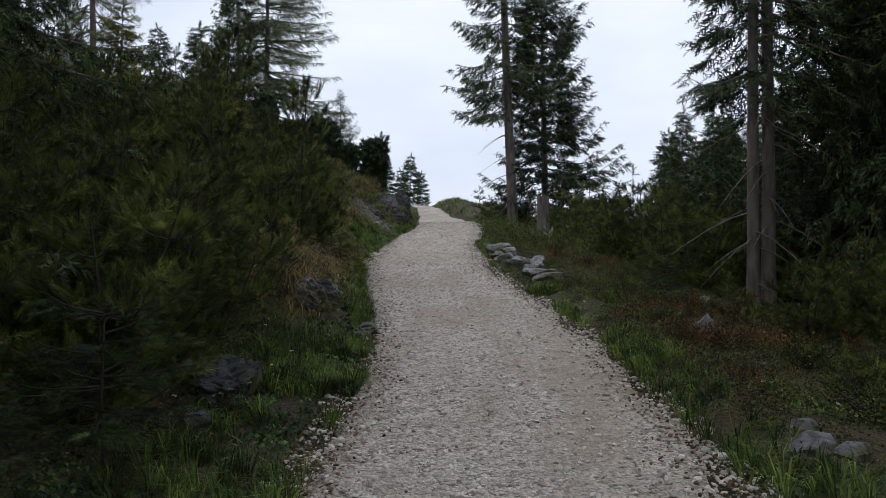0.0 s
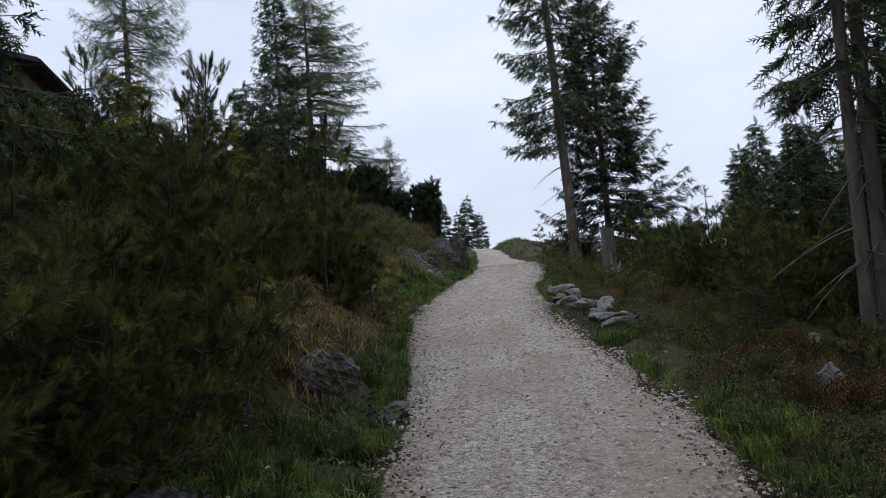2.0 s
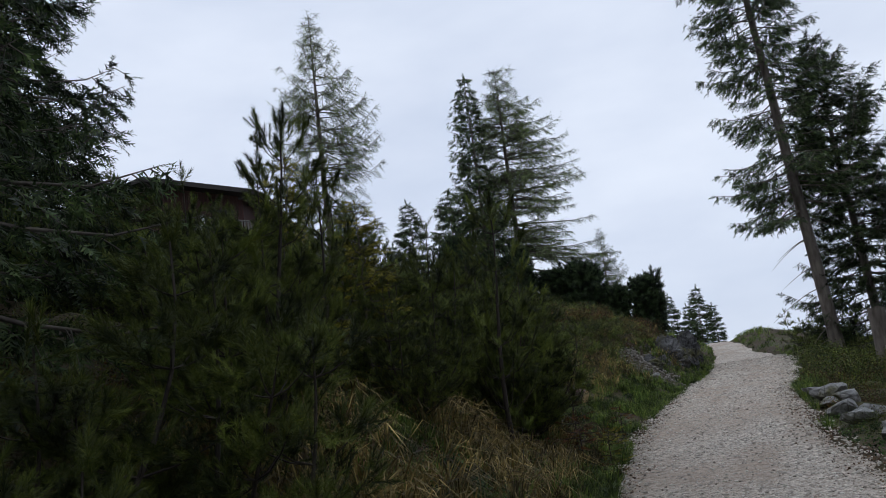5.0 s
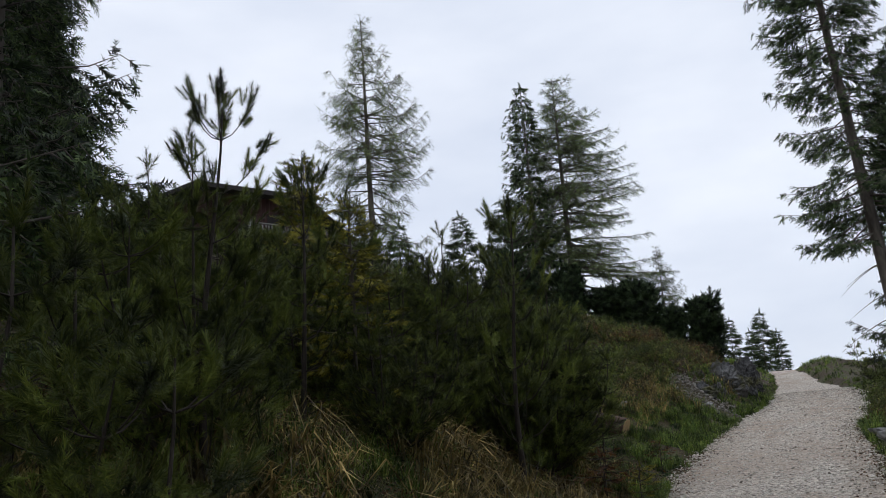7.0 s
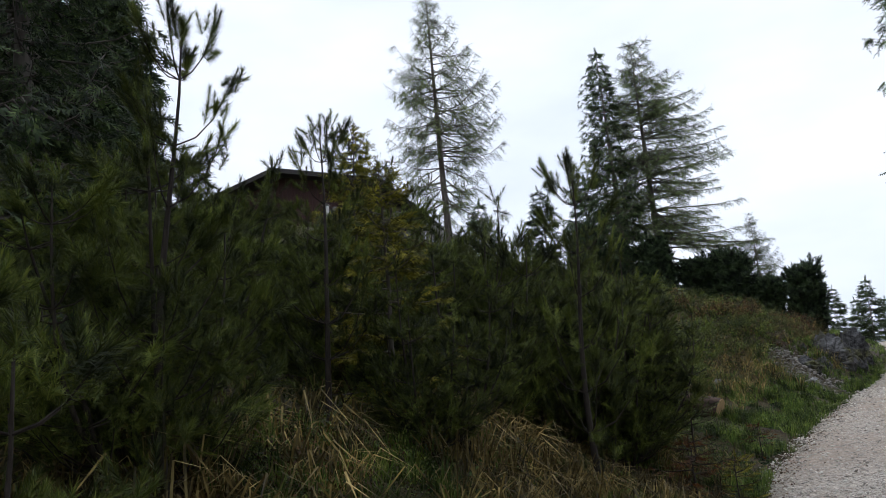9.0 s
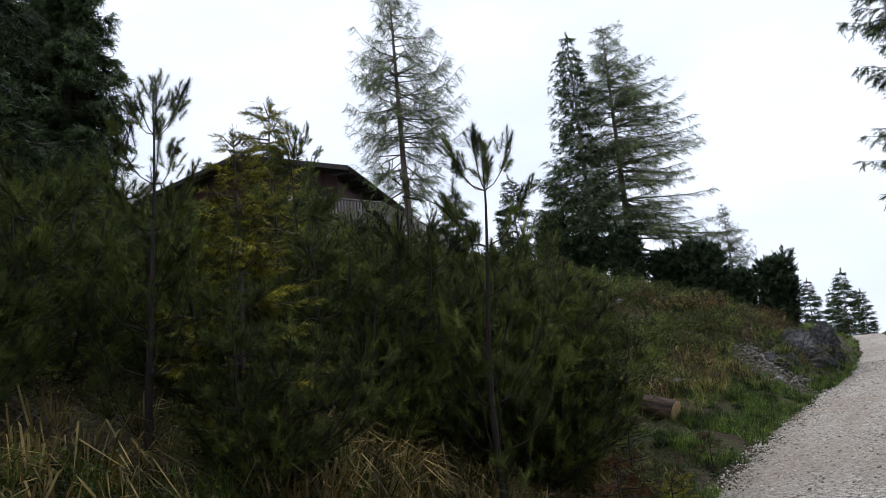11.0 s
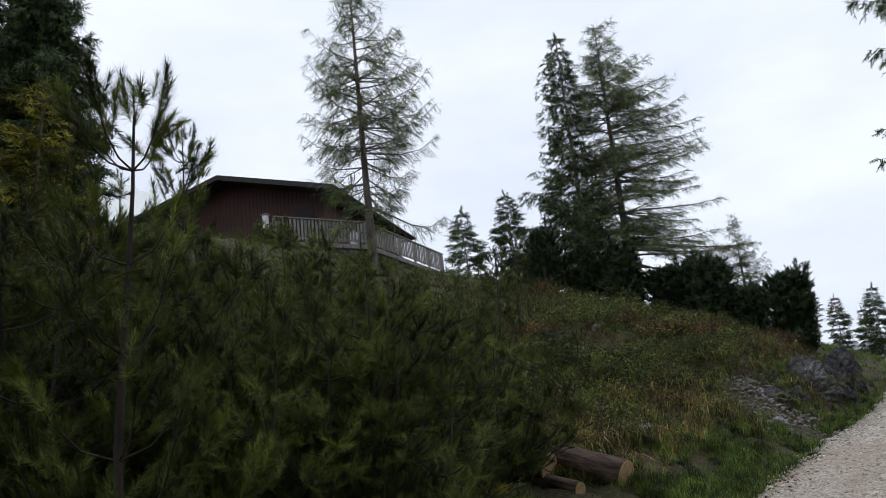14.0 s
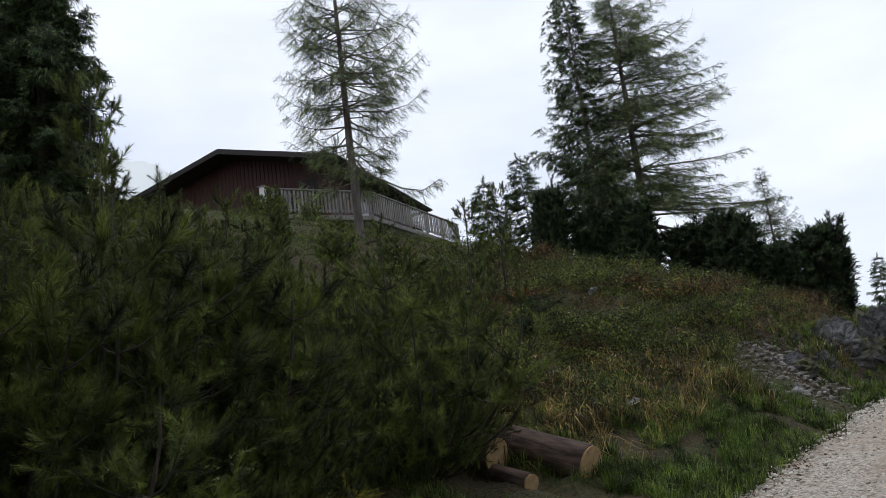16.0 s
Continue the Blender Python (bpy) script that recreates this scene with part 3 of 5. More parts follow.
    axis, loc, size = np.concatenate(axis), np.concatenate(loc), np.concatenate(size)
    main = [k for k, ln in enumerate(lines) if len(ln) == 9]
    rest = [k for k, ln in enumerate(lines) if len(ln) != 9]
    stem, limbs = tubes([lines[k] for k in main], [radii[k] for k in main], 5), tubes([lines[k] for k in rest], [radii[k] for k in rest], 3)
    return make_tree(name, label, category, stem, limbs, pick_scatter(shoots, axis, loc, size, r), M_TWIG, leaf or M_PINE)


def stand(ob, x, y, turn=0.0, sink=0.0, scale=1.0):
    ob.matrix_basis = Matrix.LocRotScale((x, y, gz(x, y) - sink), Euler((0, 0, radians(turn))), (scale,) * 3)
    return ob


def top_of(ob):
    """Height of a plant above its own base."""
    best = 0.0
    for o in ob.children:
        co = np.empty(len(o.data.vertices) * 3, np.float32)
        o.data.vertices.foreach_get("co", co)
        best = max(best, float(co[2::3].max()))
    return best


def tipped(ob, x, y, tip, turn=0.0):
    """Stand a plant so that its top reaches the height tip."""
    return stand(ob, x, y, turn, 0.0, (tip - gz(x, y)) / top_of(ob))


def again_tipped(ob, x, y, tip, turn):
    return again(ob, x, y, turn, (tip - gz(x, y)) / top_of(ob))


def again(ob, x, y, turn, scale=1.0, sink=0.0, tall=1.0):
    """A further plant of the same kind at another place."""
    ob2 = copy_thing(ob, Matrix.Identity(4))
    ob2.matrix_basis = Matrix.LocRotScale((x, y, gz(x, y) - sink), Euler((radians(2.0 * math.sin(turn)), radians(2.0 * math.cos(turn * 1.7)), radians(turn))), (scale, scale, scale * tall))
    return ob2


# tall trees beside the path
T1 = spruce("spruce_tree", "tall grey-trunked spruce with drooping tiered branches", 19.5, 4.4, 2.9, seed=3, lean=(-0.7, 0), droop=0.36, upturn=0.36, density=1.35, radius=0.2, gaps=0.22, narrow_top=0.8, dead=10, twigs=9, hang_twigs=0.55, spray_len=(0.16, 0.32))
stand(T1, 2.72, 31.9)
T2 = spruce("spruce_tree", "bushy dark spruce behind a taller one", 10.6, 0.8, 3.7, seed=8, lean=(-0.2, 0), droop=0.3, upturn=0.5, density=1.5, radius=0.16, gaps=0.1, narrow_top=1.1, skew=(0.2, 0), twigs=9, hang_twigs=0.4, spray_len=(0.18, 0.34))
stand(T2, 4.2, 33.2)
T3 = spruce("spruce_tree", "tall spruce with a bare grey twin trunk", 21, 3.6, 1.12, seed=14, droop=0.42, upturn=0.5, radius=0.105, gaps=0.35, dead=12, narrow_top=0.7, skew=(-0.15, 0.35), twigs=11, hang_twigs=0.6, density=1.2, spray_len=(0.14, 0.28))
stand(T3, 5.18, 14.0, sink=0.1)
T4 = spruce("spruce_tree", "spruce with a bare lower trunk and dead twigs", 18, 4.4, 1.9, seed=15, droop=0.45, radius=0.12, gaps=0.15, dead=22, narrow_top=0.7, skew=(0.35, 0.3))
stand(T4, 5.5, 14.15, sink=0.1)
FIR = spruce("spruce_tree", "dense dark spruce branched down to the ground", 12.5, 0.5, 3.2, seed=21, droop=0.5, gaps=0.06, density=0.55, spray_len=(0.36, 0.7), radius=0.14)
stand(FIR, 8.6, 13.2)
for x, y, a, s, tl in ((9.9, 17.8, 80, 1.0, 1.1), (7.7, 14.6, 10, 0.6, 1.75), (9.3, 16.4, 100, 0.8, 1.4), (8.9, 20.2, 160, 0.6, 1.5), (10.6, 15.2, 140, 1.1, 1.1), (7.9, 10.4, 200, 0.9, 1.15), (11.8, 20.5, 300, 1.1, 1.0), (9.6, 23.0, 30, 0.45, 1.0), (6.9, 24.5, 250, 0.42, 0.9), (14.0, 26.0, 190, 0.9, 0.9), (12.5, 11.0, 40, 1.2, 1.0), (15.5, 18.5, 77, 1.2, 1.0), (6.6, 6.8, 190, 0.8, 1.1), (9.6, 27.5, 100, 0.5, 0.9), (7.2, 18.0, 70, 0.42, 0.9), (8.4, 17.2, 20, 0.5, 0.9), (7.0, 21.4, 140, 0.4, 0.9), (6.9, 16.0, 250, 0.4, 0.9), (8.2, 24.0, 310, 0.42, 0.9), (7.6, 27.8, 200, 0.36, 0.9)):
    again(FIR, x, y, a, s, 0.0, tl)
# unseen spruces added behind and left of the start to shade the near bank
for x, y, a, s in ((-6.7, 6.6, 15, 0.9), (-6.9, 3.4, 70, 1.0), (-5.0, 0.6, 130, 1.0), (-4.6, -3.0, 190, 1.1), (-4.6, -8.5, 20, 1.2), (-9.5, 5.5, 90, 1.2)):
    again(FIR, x, y, a, s, 0.0, 1.45)
# three more out-of-view spruces that block skylight from the right and behind
again(FIR, 6.3, -3.0, 300, 1.1, 0.0, 1.45)
again(FIR, 6.2, 1.0, 40, 0.85)
again(FIR, 4.6, -8.0, 250, 1.2, 0.0, 1.4)
FIR2 = spruce("spruce_tree", "slender open-crowned spruce on the lower slope", 8.2, 1.0, 2.1, seed=33, droop=0.25, upturn=0.3, gaps=0.06, narrow_top=0.95, density=1.0, spray_len=(0.26, 0.5))
tipped(FIR2, 8.3, 30.5, 6.0)
for x, y, a, tip in ((10.0, 32.5, 50, 5.95), (10.95, 32.3, 170, 6.8), (12.6, 34, 20, 7.0), (6.0, 36, 240, 4.4), (7.0, 33.5, 90, 4.1), (14.5, 36, 130, 7.2), (5.3, 37.5, 35, 4.7), (9.1, 31.4, 130, 4.6), (11.8, 30.6, 200, 5.2)):
    again_tipped(FIR2, x, y, tip, a)

# trees on the left-hand slope
LAR = spruce("larch_tree", "slender light green larch with sparse drooping twigs", 10.0, 2.2, 3.3, leaf=M_LARCH, seed=41, droop=0.36, upturn=0.55, gaps=0.22, density=2.6, sprays=LARCH_SPRAYS, radius=0.13, category="larch tree", narrow_top=1.15, spray_len=(0.14, 0.28), skew=(0.12, 0.06), scatter_whorls=0.8, fluff=0.6, twigs=12, hang_twigs=0.7)
tipped(LAR, -12.3, 29.8, 16.9)
T5 = spruce("spruce_tree", "slim dark spruce growing beside a larch", 11.8, 2.0, 2.5, seed=44, droop=0.3, upturn=0.3, gaps=0.18, radius=0.13, narrow_top=1.05, density=1.1, skew=(-0.2, -0.1), twigs=7, hang_twigs=0.6)
tipped(T5, -9.1, 37.7, 16.6)
LAR2 = spruce("larch_tree", "broad light green larch beside a dark spruce", 11.6, 2.0, 4.8, leaf=M_LARCH, seed=47, droop=0.22, upturn=0.16, gaps=0.04, density=2.8, sprays=LARCH_SPRAYS, radius=0.17, category="larch tree", narrow_top=1.0, spray_len=(0.14, 0.28), skew=(0.17, 0.08), scatter_whorls=1.6, fluff=0.7, twigs=12, hang_twigs=0.5)
tipped(LAR2, -8.0, 38.9, 17.0)
again(LAR, -4.9, 41.2, 110, 0.46)
SPA = spruce("spruce_tree", "dark spruce with hanging branches on the bank", 9.5, 0.6, 2.8, seed=52, droop=0.4, upturn=0.35, gaps=0.08, radius=0.13, density=1.3, twigs=8, hang_twigs=0.6, spray_len=(0.16, 0.32))
stand(SPA, -8.2, 12.4)
again(SPA, -9.9, 13.4, 120, 1.0)
again(SPA, -4.9, 8.3, 40, 0.85)
again(SPA, -5.4, 5.6, 150, 0.95)
again(SPA, -9.2, 10.4, 220, 0.9)
SPB = spruce("spruce_tree", "very tall dark spruce on the slope", 24, 1.5, 4.0, seed=55, droop=0.5, gaps=0.03, density=0.75, spray_len=(0.5, 1.0))
stand(SPB, -34.5, 34.5)
again(SPB, -39, 31, 100, 0.9)
again(SPB, -38.5, 36.0, 300, 0.95)
again(SPB, -41, 34.0, 30, 1.0)
again(SPB, -36.5, 28.5, 200, 1.0)
YEL = spruce("larch_tree", "small yellowing larch among the pines", 3.2, 0.4, 0.95, leaf=M_YELLOW, seed=61, droop=0.2, upturn=0.2, gaps=0.1, density=2.0, sprays=SPRUCE_SPRAYS, radius=0.04, category="larch tree", spray_len=(0.1, 0.2))
tipped(YEL, -3.05, 11.9, 4.12)
YB = (-5.95, 15.6)
again_tipped(YEL, *YB, 6.3, 140)
FARFIR = spruce("spruce_tree", "small dark fir on the crest", 4.6, 0.2, 1.5, seed=66, droop=0.3, gaps=0.05, density=0.9, spray_len=(0.3, 0.5))
stand(FARFIR, -3.35, 51.8, scale=0.54)
for x, y, a, s in ((-1.95, 53.5, 30, 0.72), (-1.2, 56, 99, 0.54), (-2.7, 58, 200, 0.62), (-33, 60, 10, 1.5), (-27, 62, 50, 1.6), (-41, 58, 80, 1.4), (-24, 64, 80, 1.1), (-11.5, 44, 10, 1.0), (-13.2, 46, 75, 1.15), (-14.5, 43.5, 200, 0.9)):
    again(FARFIR, x, y, a, s)

# dense round pines on the mound
ARO = pine("dense rounded dark pine on the mound", 2.7, 0.62, 6, 71, leaf=M_AROLLA, shoots=PINE_SHOOTS_FAR, shoot_len=(0.2, 0.32), tuft=7, upright=0.5, name="stone_pine", category="pine tree", low=0.06, step=0.22, side=0.7, dome=True, spread=0.8)
tipped(ARO, -3.0, 36.9, 6.75)
for x, y, a, s, tl in ((-4.2, 37.4, 60, 0.72, 0.95), (-5.2, 37.2, 130, 1.0, 0.95), (-6.5, 37.3, 10, 0.95, 0.8), (-7.6, 36.6, 220, 0.85, 1.1), (-8.9, 36.4, 300, 0.7, 1.0), (-9.9, 35.6, 40, 0.6, 1.5), (-5.9, 39.2, 20, 1.0, 0.95), (-10.6, 36.9, 77, 0.8, 1.0)):
    again(ARO, x, y, a, s, 0.0, tl)

# mountain pines on the bank
P1 = pine("upright young mountain pine with candle-like shoots", 2.6, 0.95, 1, 81, shoots=PINE_SHOOTS_FINE, shoot_len=(0.11, 0.16), tuft=5, upright=0.75, low=0.1, step=0.34, side=0.62, reach_pow=0.55, spread=0.5)
P2 = pine("sprawling dark green mountain pine", 1.75, 1.15, 7, 82, shoot_len=(0.115, 0.175), tuft=6, upright=0.3, spread=0.75, step=0.31)
P3 = pine("dense mountain pine with upswept shoots", 2.1, 1.0, 7, 83, shoot_len=(0.115, 0.175), tuft=6, upright=0.4, spread=0.7, step=0.31, side=0.65)
P4 = pine("low spreading mountain pine with bare inner stems", 1.3, 1.25, 7, 84, shoot_len=(0.115, 0.175), tuft=6, upright=0.3, spread=0.75, step=0.31)
PINES = (P1, P2, P3, P4)
tipped(P1, -3.2, 11.3, 4.33)
stand(P2, -2.9, 7.2)
stand(P3, -2.7, 9.4, scale=0.75)
stand(P4, -2.4, 5.2)
spots = random.Random(5)
taken = [(-3.2, 11.3), (-2.9, 7.2), (-2.7, 9.4), (-2.4, 5.2), (-3.25, 12.2)]
# named plants: place, kind and the height of the tip
for x, y, k, tip in ((-2.5, 11.4, 2, 3.2), (-2.3, 13.8, 0, 4.42), (-2.42, 9.25, 0, 4.02), (-6.05, 24.6, 0, 6.0), (-9.0, 20.3, 0, 8.0), (-8.2, 27.0, 0, 6.0), (-2.85, 16.0, 2, 4.0), (-5.6, 18.6, 2, 5.35), (-3.35, 17.6, 2, 3.7), (-4.06, 14.4, 2, 5.1), (-3.9, 13.4, 2, 4.5), (-3.6, 14.2, 2, 4.45), (-3.25, 14.9, 2, 4.1), (-3.6, 16.2, 2, 4.4), (-4.4, 15.6, 2, 4.6), (-2.6, 15.3, 2, 3.6), (-3.15, 16.9, 2, 3.9), (-3.7, 17.2, 2, 4.3),
                     (-3.0, 15.4, 2, 3.9), (-4.6, 13.4, 2, 4.2), (-3.1, 13.0, 2, 3.9), (-4.9, 18.9, 2, 4.3), (-5.4, 20.6, 2, 4.4), (-3.95, 17.7, 2, 4.1), (-4.0, 18.5, 2, 3.9), (-4.2, 6.2, 2, 3.9), (-3.1, 4.2, 2, 3.3), (-2.1, 6.5, 1, 2.0), (-2.3, 8.0, 2, 3.0), (-2.6, 6.0, 2, 2.9), (-6.6, 22.4, 2, 4.9), (-4.3, 26.7, 3, 3.75), (-5.7, 28.6, 3, 4.6), (-3.7, 34.2, 3, 4.6), (-4.1, 20.2, 2, 4.7), (-4.8, 19.5, 2, 4.6), (-5.6, 16.6, 2, 5.2), (-6.6, 17.2, 2, 5.8), (-5.2, 21.9, 2, 4.6), (-7.4, 25.8, 2, 5.4), (-6.95, 27.4, 0, 7.0), (-9.2, 31.0, 2, 7.4), (-10.4, 32.5, 2, 7.3), (-6.2, 30.6, 3, 5.3), (-7.6, 29.6, 3, 5.8)):
    again_tipped(PINES[k], x, y, tip, spots.uniform(0, 360))
    taken.append((x, y))
tries = 0
while len(taken) < 84 and tries < 6000:
    tries += 1
    x, y = spots.uniform(-11, -1.5), spots.uniform(2.0, 30)
    d = float(left_edge(y)) - x
    if d < (1.9 if y < 8 else 2.4 if y < 14 else 2.2) or (y > 18.2 and d < 3.6) or (y > 22 and d < 5.5) or (x < -8 and y < 12) or y > 26 and d > 9 or (x < -6.8 and y > 23):
        continue
    if min(math.hypot(x - p, y - q) for p, q in taken) < 0.95:
        continue
    taken.append((x, y))
    again(PINES[spots.choice((1, 1, 2, 2, 3))], x, y, spots.uniform(0, 360), spots.uniform(0.75, 1.0), 0.05)
# more pines up the slope towards the cabin
P5 = pine("wind-shaped mountain pine on the upper slope", 1.35, 1.0, 6, 85, shoots=PINE_SHOOTS_FAR, shoot_len=(0.17, 0.28), tuft=4)
stand(P5, -10.5, 24.0)
tries, high = 0, [(-10.5, 24.0)]
while len(high) < 70 and tries < 5000:
    tries += 1
    x, y = spots.uniform(-24, -7.5), spots.uniform(12, 37)
    if min(math.hypot(x - p, y - q) for p, q in high + taken) < 1.15 or (x + 21) ** 2 + (y - 37.5) ** 2 < 12 or (x > -12 and y > 33) or (y > 28 and x > -17):
        continue
    if math.hypot(x + 23.3, y - 34.6) < 3.2 or (x < -12 and abs((x + 23.5) * 21.9 + (y - 35) * 24.36) / 32.8 < 1.2):
        continue
    high.append((x, y))
    again(P5, x, y, spots.uniform(0, 360), spots.uniform(0.42, 0.7), 0.05)
# pines and scrub on the lower right slope
for x, y, k, s in ((4.6, 10.8, 3, 0.8), (6.2, 9.5, 1, 1.0), (5.2, 8.4, 2, 0.7), (4.3, 12.6, 0, 0.35), (5.6, 19.5, 2, 1.2), (5.2, 23.0, 2, 1.2), (6.4, 21.5, 1, 1.3), (4.4, 26.5, 1, 1.0), (5.4, 28.5, 2, 1.2), (3.9, 30.5, 3, 0.8), (6.6, 27.0, 2, 1.3), (3.6, 6.2, 3, 0.6), (4.6, 5.2, 1, 0.9), (3.2, 35.5, 2, 0.9), (2.4, 36.5, 1, 0.8), (5.0, 17.0, 1, 1.1), (6.6, 12.0, 2, 1.1), (5.9, 15.8, 2, 1.0)):
    again(PINES[k], x, y, spots.uniform(0, 360), s, 0.05)

# ---------------------------------------------------------------- rocks
def rock_mesh(name, size, seed, mat, sub=4, flat=0.0):
    """An angular boulder: a ball cut by random planes, split by ledges and roughened."""
    bm = bmesh.new()
    bmesh.ops.create_icosphere(bm, subdivisions=sub, radius=1.0)
    r = random.Random(seed)
    cuts = [(Vector((r.gauss(0, 1), r.gauss(0, 1), r.gauss(0, 1) * (0.6 + flat))).normalized(), r.uniform(0.35, 0.8)) for _ in range(14)]
    tilt = Vector((r.uniform(-0.3, 0.3), r.uniform(-0.3, 0.3), 1)).normalized()
    for v in bm.verts:
        for n, d in cuts:
            over = v.co.dot(n) - d
            if over > 0:
                v.co -= n * over * 0.96
        p = v.co + Vector((seed * 1.7, 0, 0))
        ledge = abs(math.sin(v.co.dot(tilt) * 4.5 + 3.5 * noise.noise(p * 1.5)))
        ridge = 1 - abs(noise.noise(p * 3.1)) * 2
        k = noise.noise(p * 1.9) * 0.22 + noise.noise(p * 4.7) * 0.15 + noise.noise(p * 11) * 0.1 + noise.noise(p * 23) * 0.05 - 0.05 * (1 - ledge) ** 3 - 0.14 * max(0, ridge) ** 5
        v.co *= 1 + k
        v.co = Vector((v.co.x * size[0], v.co.y * size[1], v.co.z * size[2]))
    return bm_mesh(name, bm, mat)


def rock(name, label, x, y, size, seed, mat, z=None, turn=0.0, tilt=(0, 0), sub=4, group="", sunk=0.35):
    ob = new(name, rock_mesh(name, size, seed, mat, sub))
    zz = gz(x, y) + size[2] * (0.62 - sunk) if z is None else z
    ob.matrix_basis = pose(x, y, zz, tilt[0], tilt[1], turn)
    return tagged(ob, label, "rock", group)


rock("boulder", "grey slanting limestone boulder in the grassy bank", -1.42, 9.2, (0.4, 0.7, 0.3), 3, M_ROCK, z=0.98, turn=20, tilt=(10, 34), sub=5)
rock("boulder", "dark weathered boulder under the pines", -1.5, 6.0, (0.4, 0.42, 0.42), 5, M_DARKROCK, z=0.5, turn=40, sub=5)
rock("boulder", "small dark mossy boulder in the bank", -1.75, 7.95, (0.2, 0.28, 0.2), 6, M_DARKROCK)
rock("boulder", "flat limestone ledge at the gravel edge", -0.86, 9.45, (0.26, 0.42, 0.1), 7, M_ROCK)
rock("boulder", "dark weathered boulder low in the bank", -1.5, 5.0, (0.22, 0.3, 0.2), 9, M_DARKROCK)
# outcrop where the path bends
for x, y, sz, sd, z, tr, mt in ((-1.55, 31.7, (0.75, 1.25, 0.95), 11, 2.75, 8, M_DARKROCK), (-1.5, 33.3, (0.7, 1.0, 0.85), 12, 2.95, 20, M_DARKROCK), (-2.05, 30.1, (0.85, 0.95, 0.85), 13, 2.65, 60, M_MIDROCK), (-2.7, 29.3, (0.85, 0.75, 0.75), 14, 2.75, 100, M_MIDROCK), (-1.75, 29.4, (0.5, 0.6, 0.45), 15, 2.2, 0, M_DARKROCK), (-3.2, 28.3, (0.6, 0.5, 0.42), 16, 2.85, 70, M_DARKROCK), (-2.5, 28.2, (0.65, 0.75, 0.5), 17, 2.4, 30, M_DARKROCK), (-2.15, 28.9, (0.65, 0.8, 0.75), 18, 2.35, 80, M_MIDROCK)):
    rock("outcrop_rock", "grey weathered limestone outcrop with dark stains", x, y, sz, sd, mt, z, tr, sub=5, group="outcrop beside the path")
rock("stone", "pale freshly broken stone on the scree", -2.02, 26.6, (0.2, 0.09, 0.07), 19, M_SLAB, z=gz(-2.02, 26.6) + 0.07, turn=-25, sub=2)
for k, (x, y, sx, sy) in enumerate(((1.78, 14.2, 0.42, 0.3), (1.74, 14.75, 0.36, 0.3), (1.6, 15.3, 0.4, 0.28), (1.72, 15.8, 0.3, 0.3), (1.45, 16.5, 0.34, 0.3), (1.62, 17.1, 0.4, 0.3), (1.36, 17.8, 0.36, 0.3), (1.5, 18.5, 0.32, 0.28), (1.3, 19.2, 0.36, 0.3), (1.42, 20.0, 0.4, 0.35), (1.2, 21.0, 0.3, 0.3), (2.0, 15.2, 0.3, 0.25), (1.95, 16.6, 0.3, 0.25))):
    rock("stone_slab", "flat grey limestone slab edging the path", x, y, (sx * 1.1, sy * 1.1, 0.15), 30 + k, M_SLAB, turn=k * 37, tilt=((k * 7) % 11 - 5, (k * 5) % 13 - 6), sub=2, group="slabs edging the path", sunk=0.1)
for k, (x, y, s) in enumerate(((1.95, 4.55, 0.2), (2.25, 4.7, 0.16), (2.1, 5.0, 0.12))):
    rock("boulder", "low mossy stone at the gravel edge", x, y, (s, s * 1.2, s * 0.6), 50 + k, M_ROCK, sub=2)
rock("boulder", "pale grey stone among the shrubs", 3.0, 9.6, (0.16, 0.22, 0.2), 55, M_ROCK)
for k, (x, y) in enumerate(((-4.3, 33.6), (-5.1, 32.5), (-6.6, 31.0), (-3.5, 24.1), (-5.6, 28.2), (-4.6, 30.2))):
    rock("stone", "pale stone lying in the heather", x, y, (0.14, 0.18, 0.1), 60 + k, M_SLAB, sub=2, turn=k * 50)


def stone_template(seed):
    bm = bmesh.new()
    bmesh.ops.create_icosphere(bm, subdivisions=1, radius=1.0)
    r = random.Random(seed)
    cuts = [(Vector((r.gauss(0, 1), r.gauss(0, 1), r.gauss(0, 1))).normalized(), r.uniform(0.4, 0.8)) for _ in range(5)]
    for v in bm.verts:
        for n, d in cuts:
            over = v.co.dot(n) - d
            if over > 0:
                v.co -= n * over
    bmesh.ops.remove_doubles(bm, verts=bm.verts, dist=0.28)
    bmesh.ops.triangulate(bm, faces=bm.faces)
    bm.verts.index_update()
    vs = np.array([v.co[:] for v in bm.verts])
    fs = np.array([[v.index for v in fc.verts] for fc in bm.faces])
    bm.free()
    return vs, fs


STONES = [stone_template(k) for k in range(5)]


def stones(name, label, x, y, z, size, squash=(0.35, 0.8), mat=None):
    n = len(x)
    rot = basis(np.stack([rng.normal(0, 0.25, n), rng.normal(0, 0.25, n), np.ones(n)], 1), rng.uniform(0, 6.28, n))
    sc = np.stack([size * rng.uniform(0.7, 1.5, n), size * rng.uniform(0.6, 1.1, n), size * rng.uniform(*squash, n)], 1)
    loc = np.stack([x, y, z], 1)
    kind = rng.integers(0, len(STONES), n)
    out = [scatter(t, rot[kind == k], loc[kind == k], sc[kind == k]) for k, t in enumerate(STONES)]
    ob = new(name, fill_mesh(name, *merge(*out), mat or M_STONES))
    return tagged(ob, label, "gravel", kind="stuff")


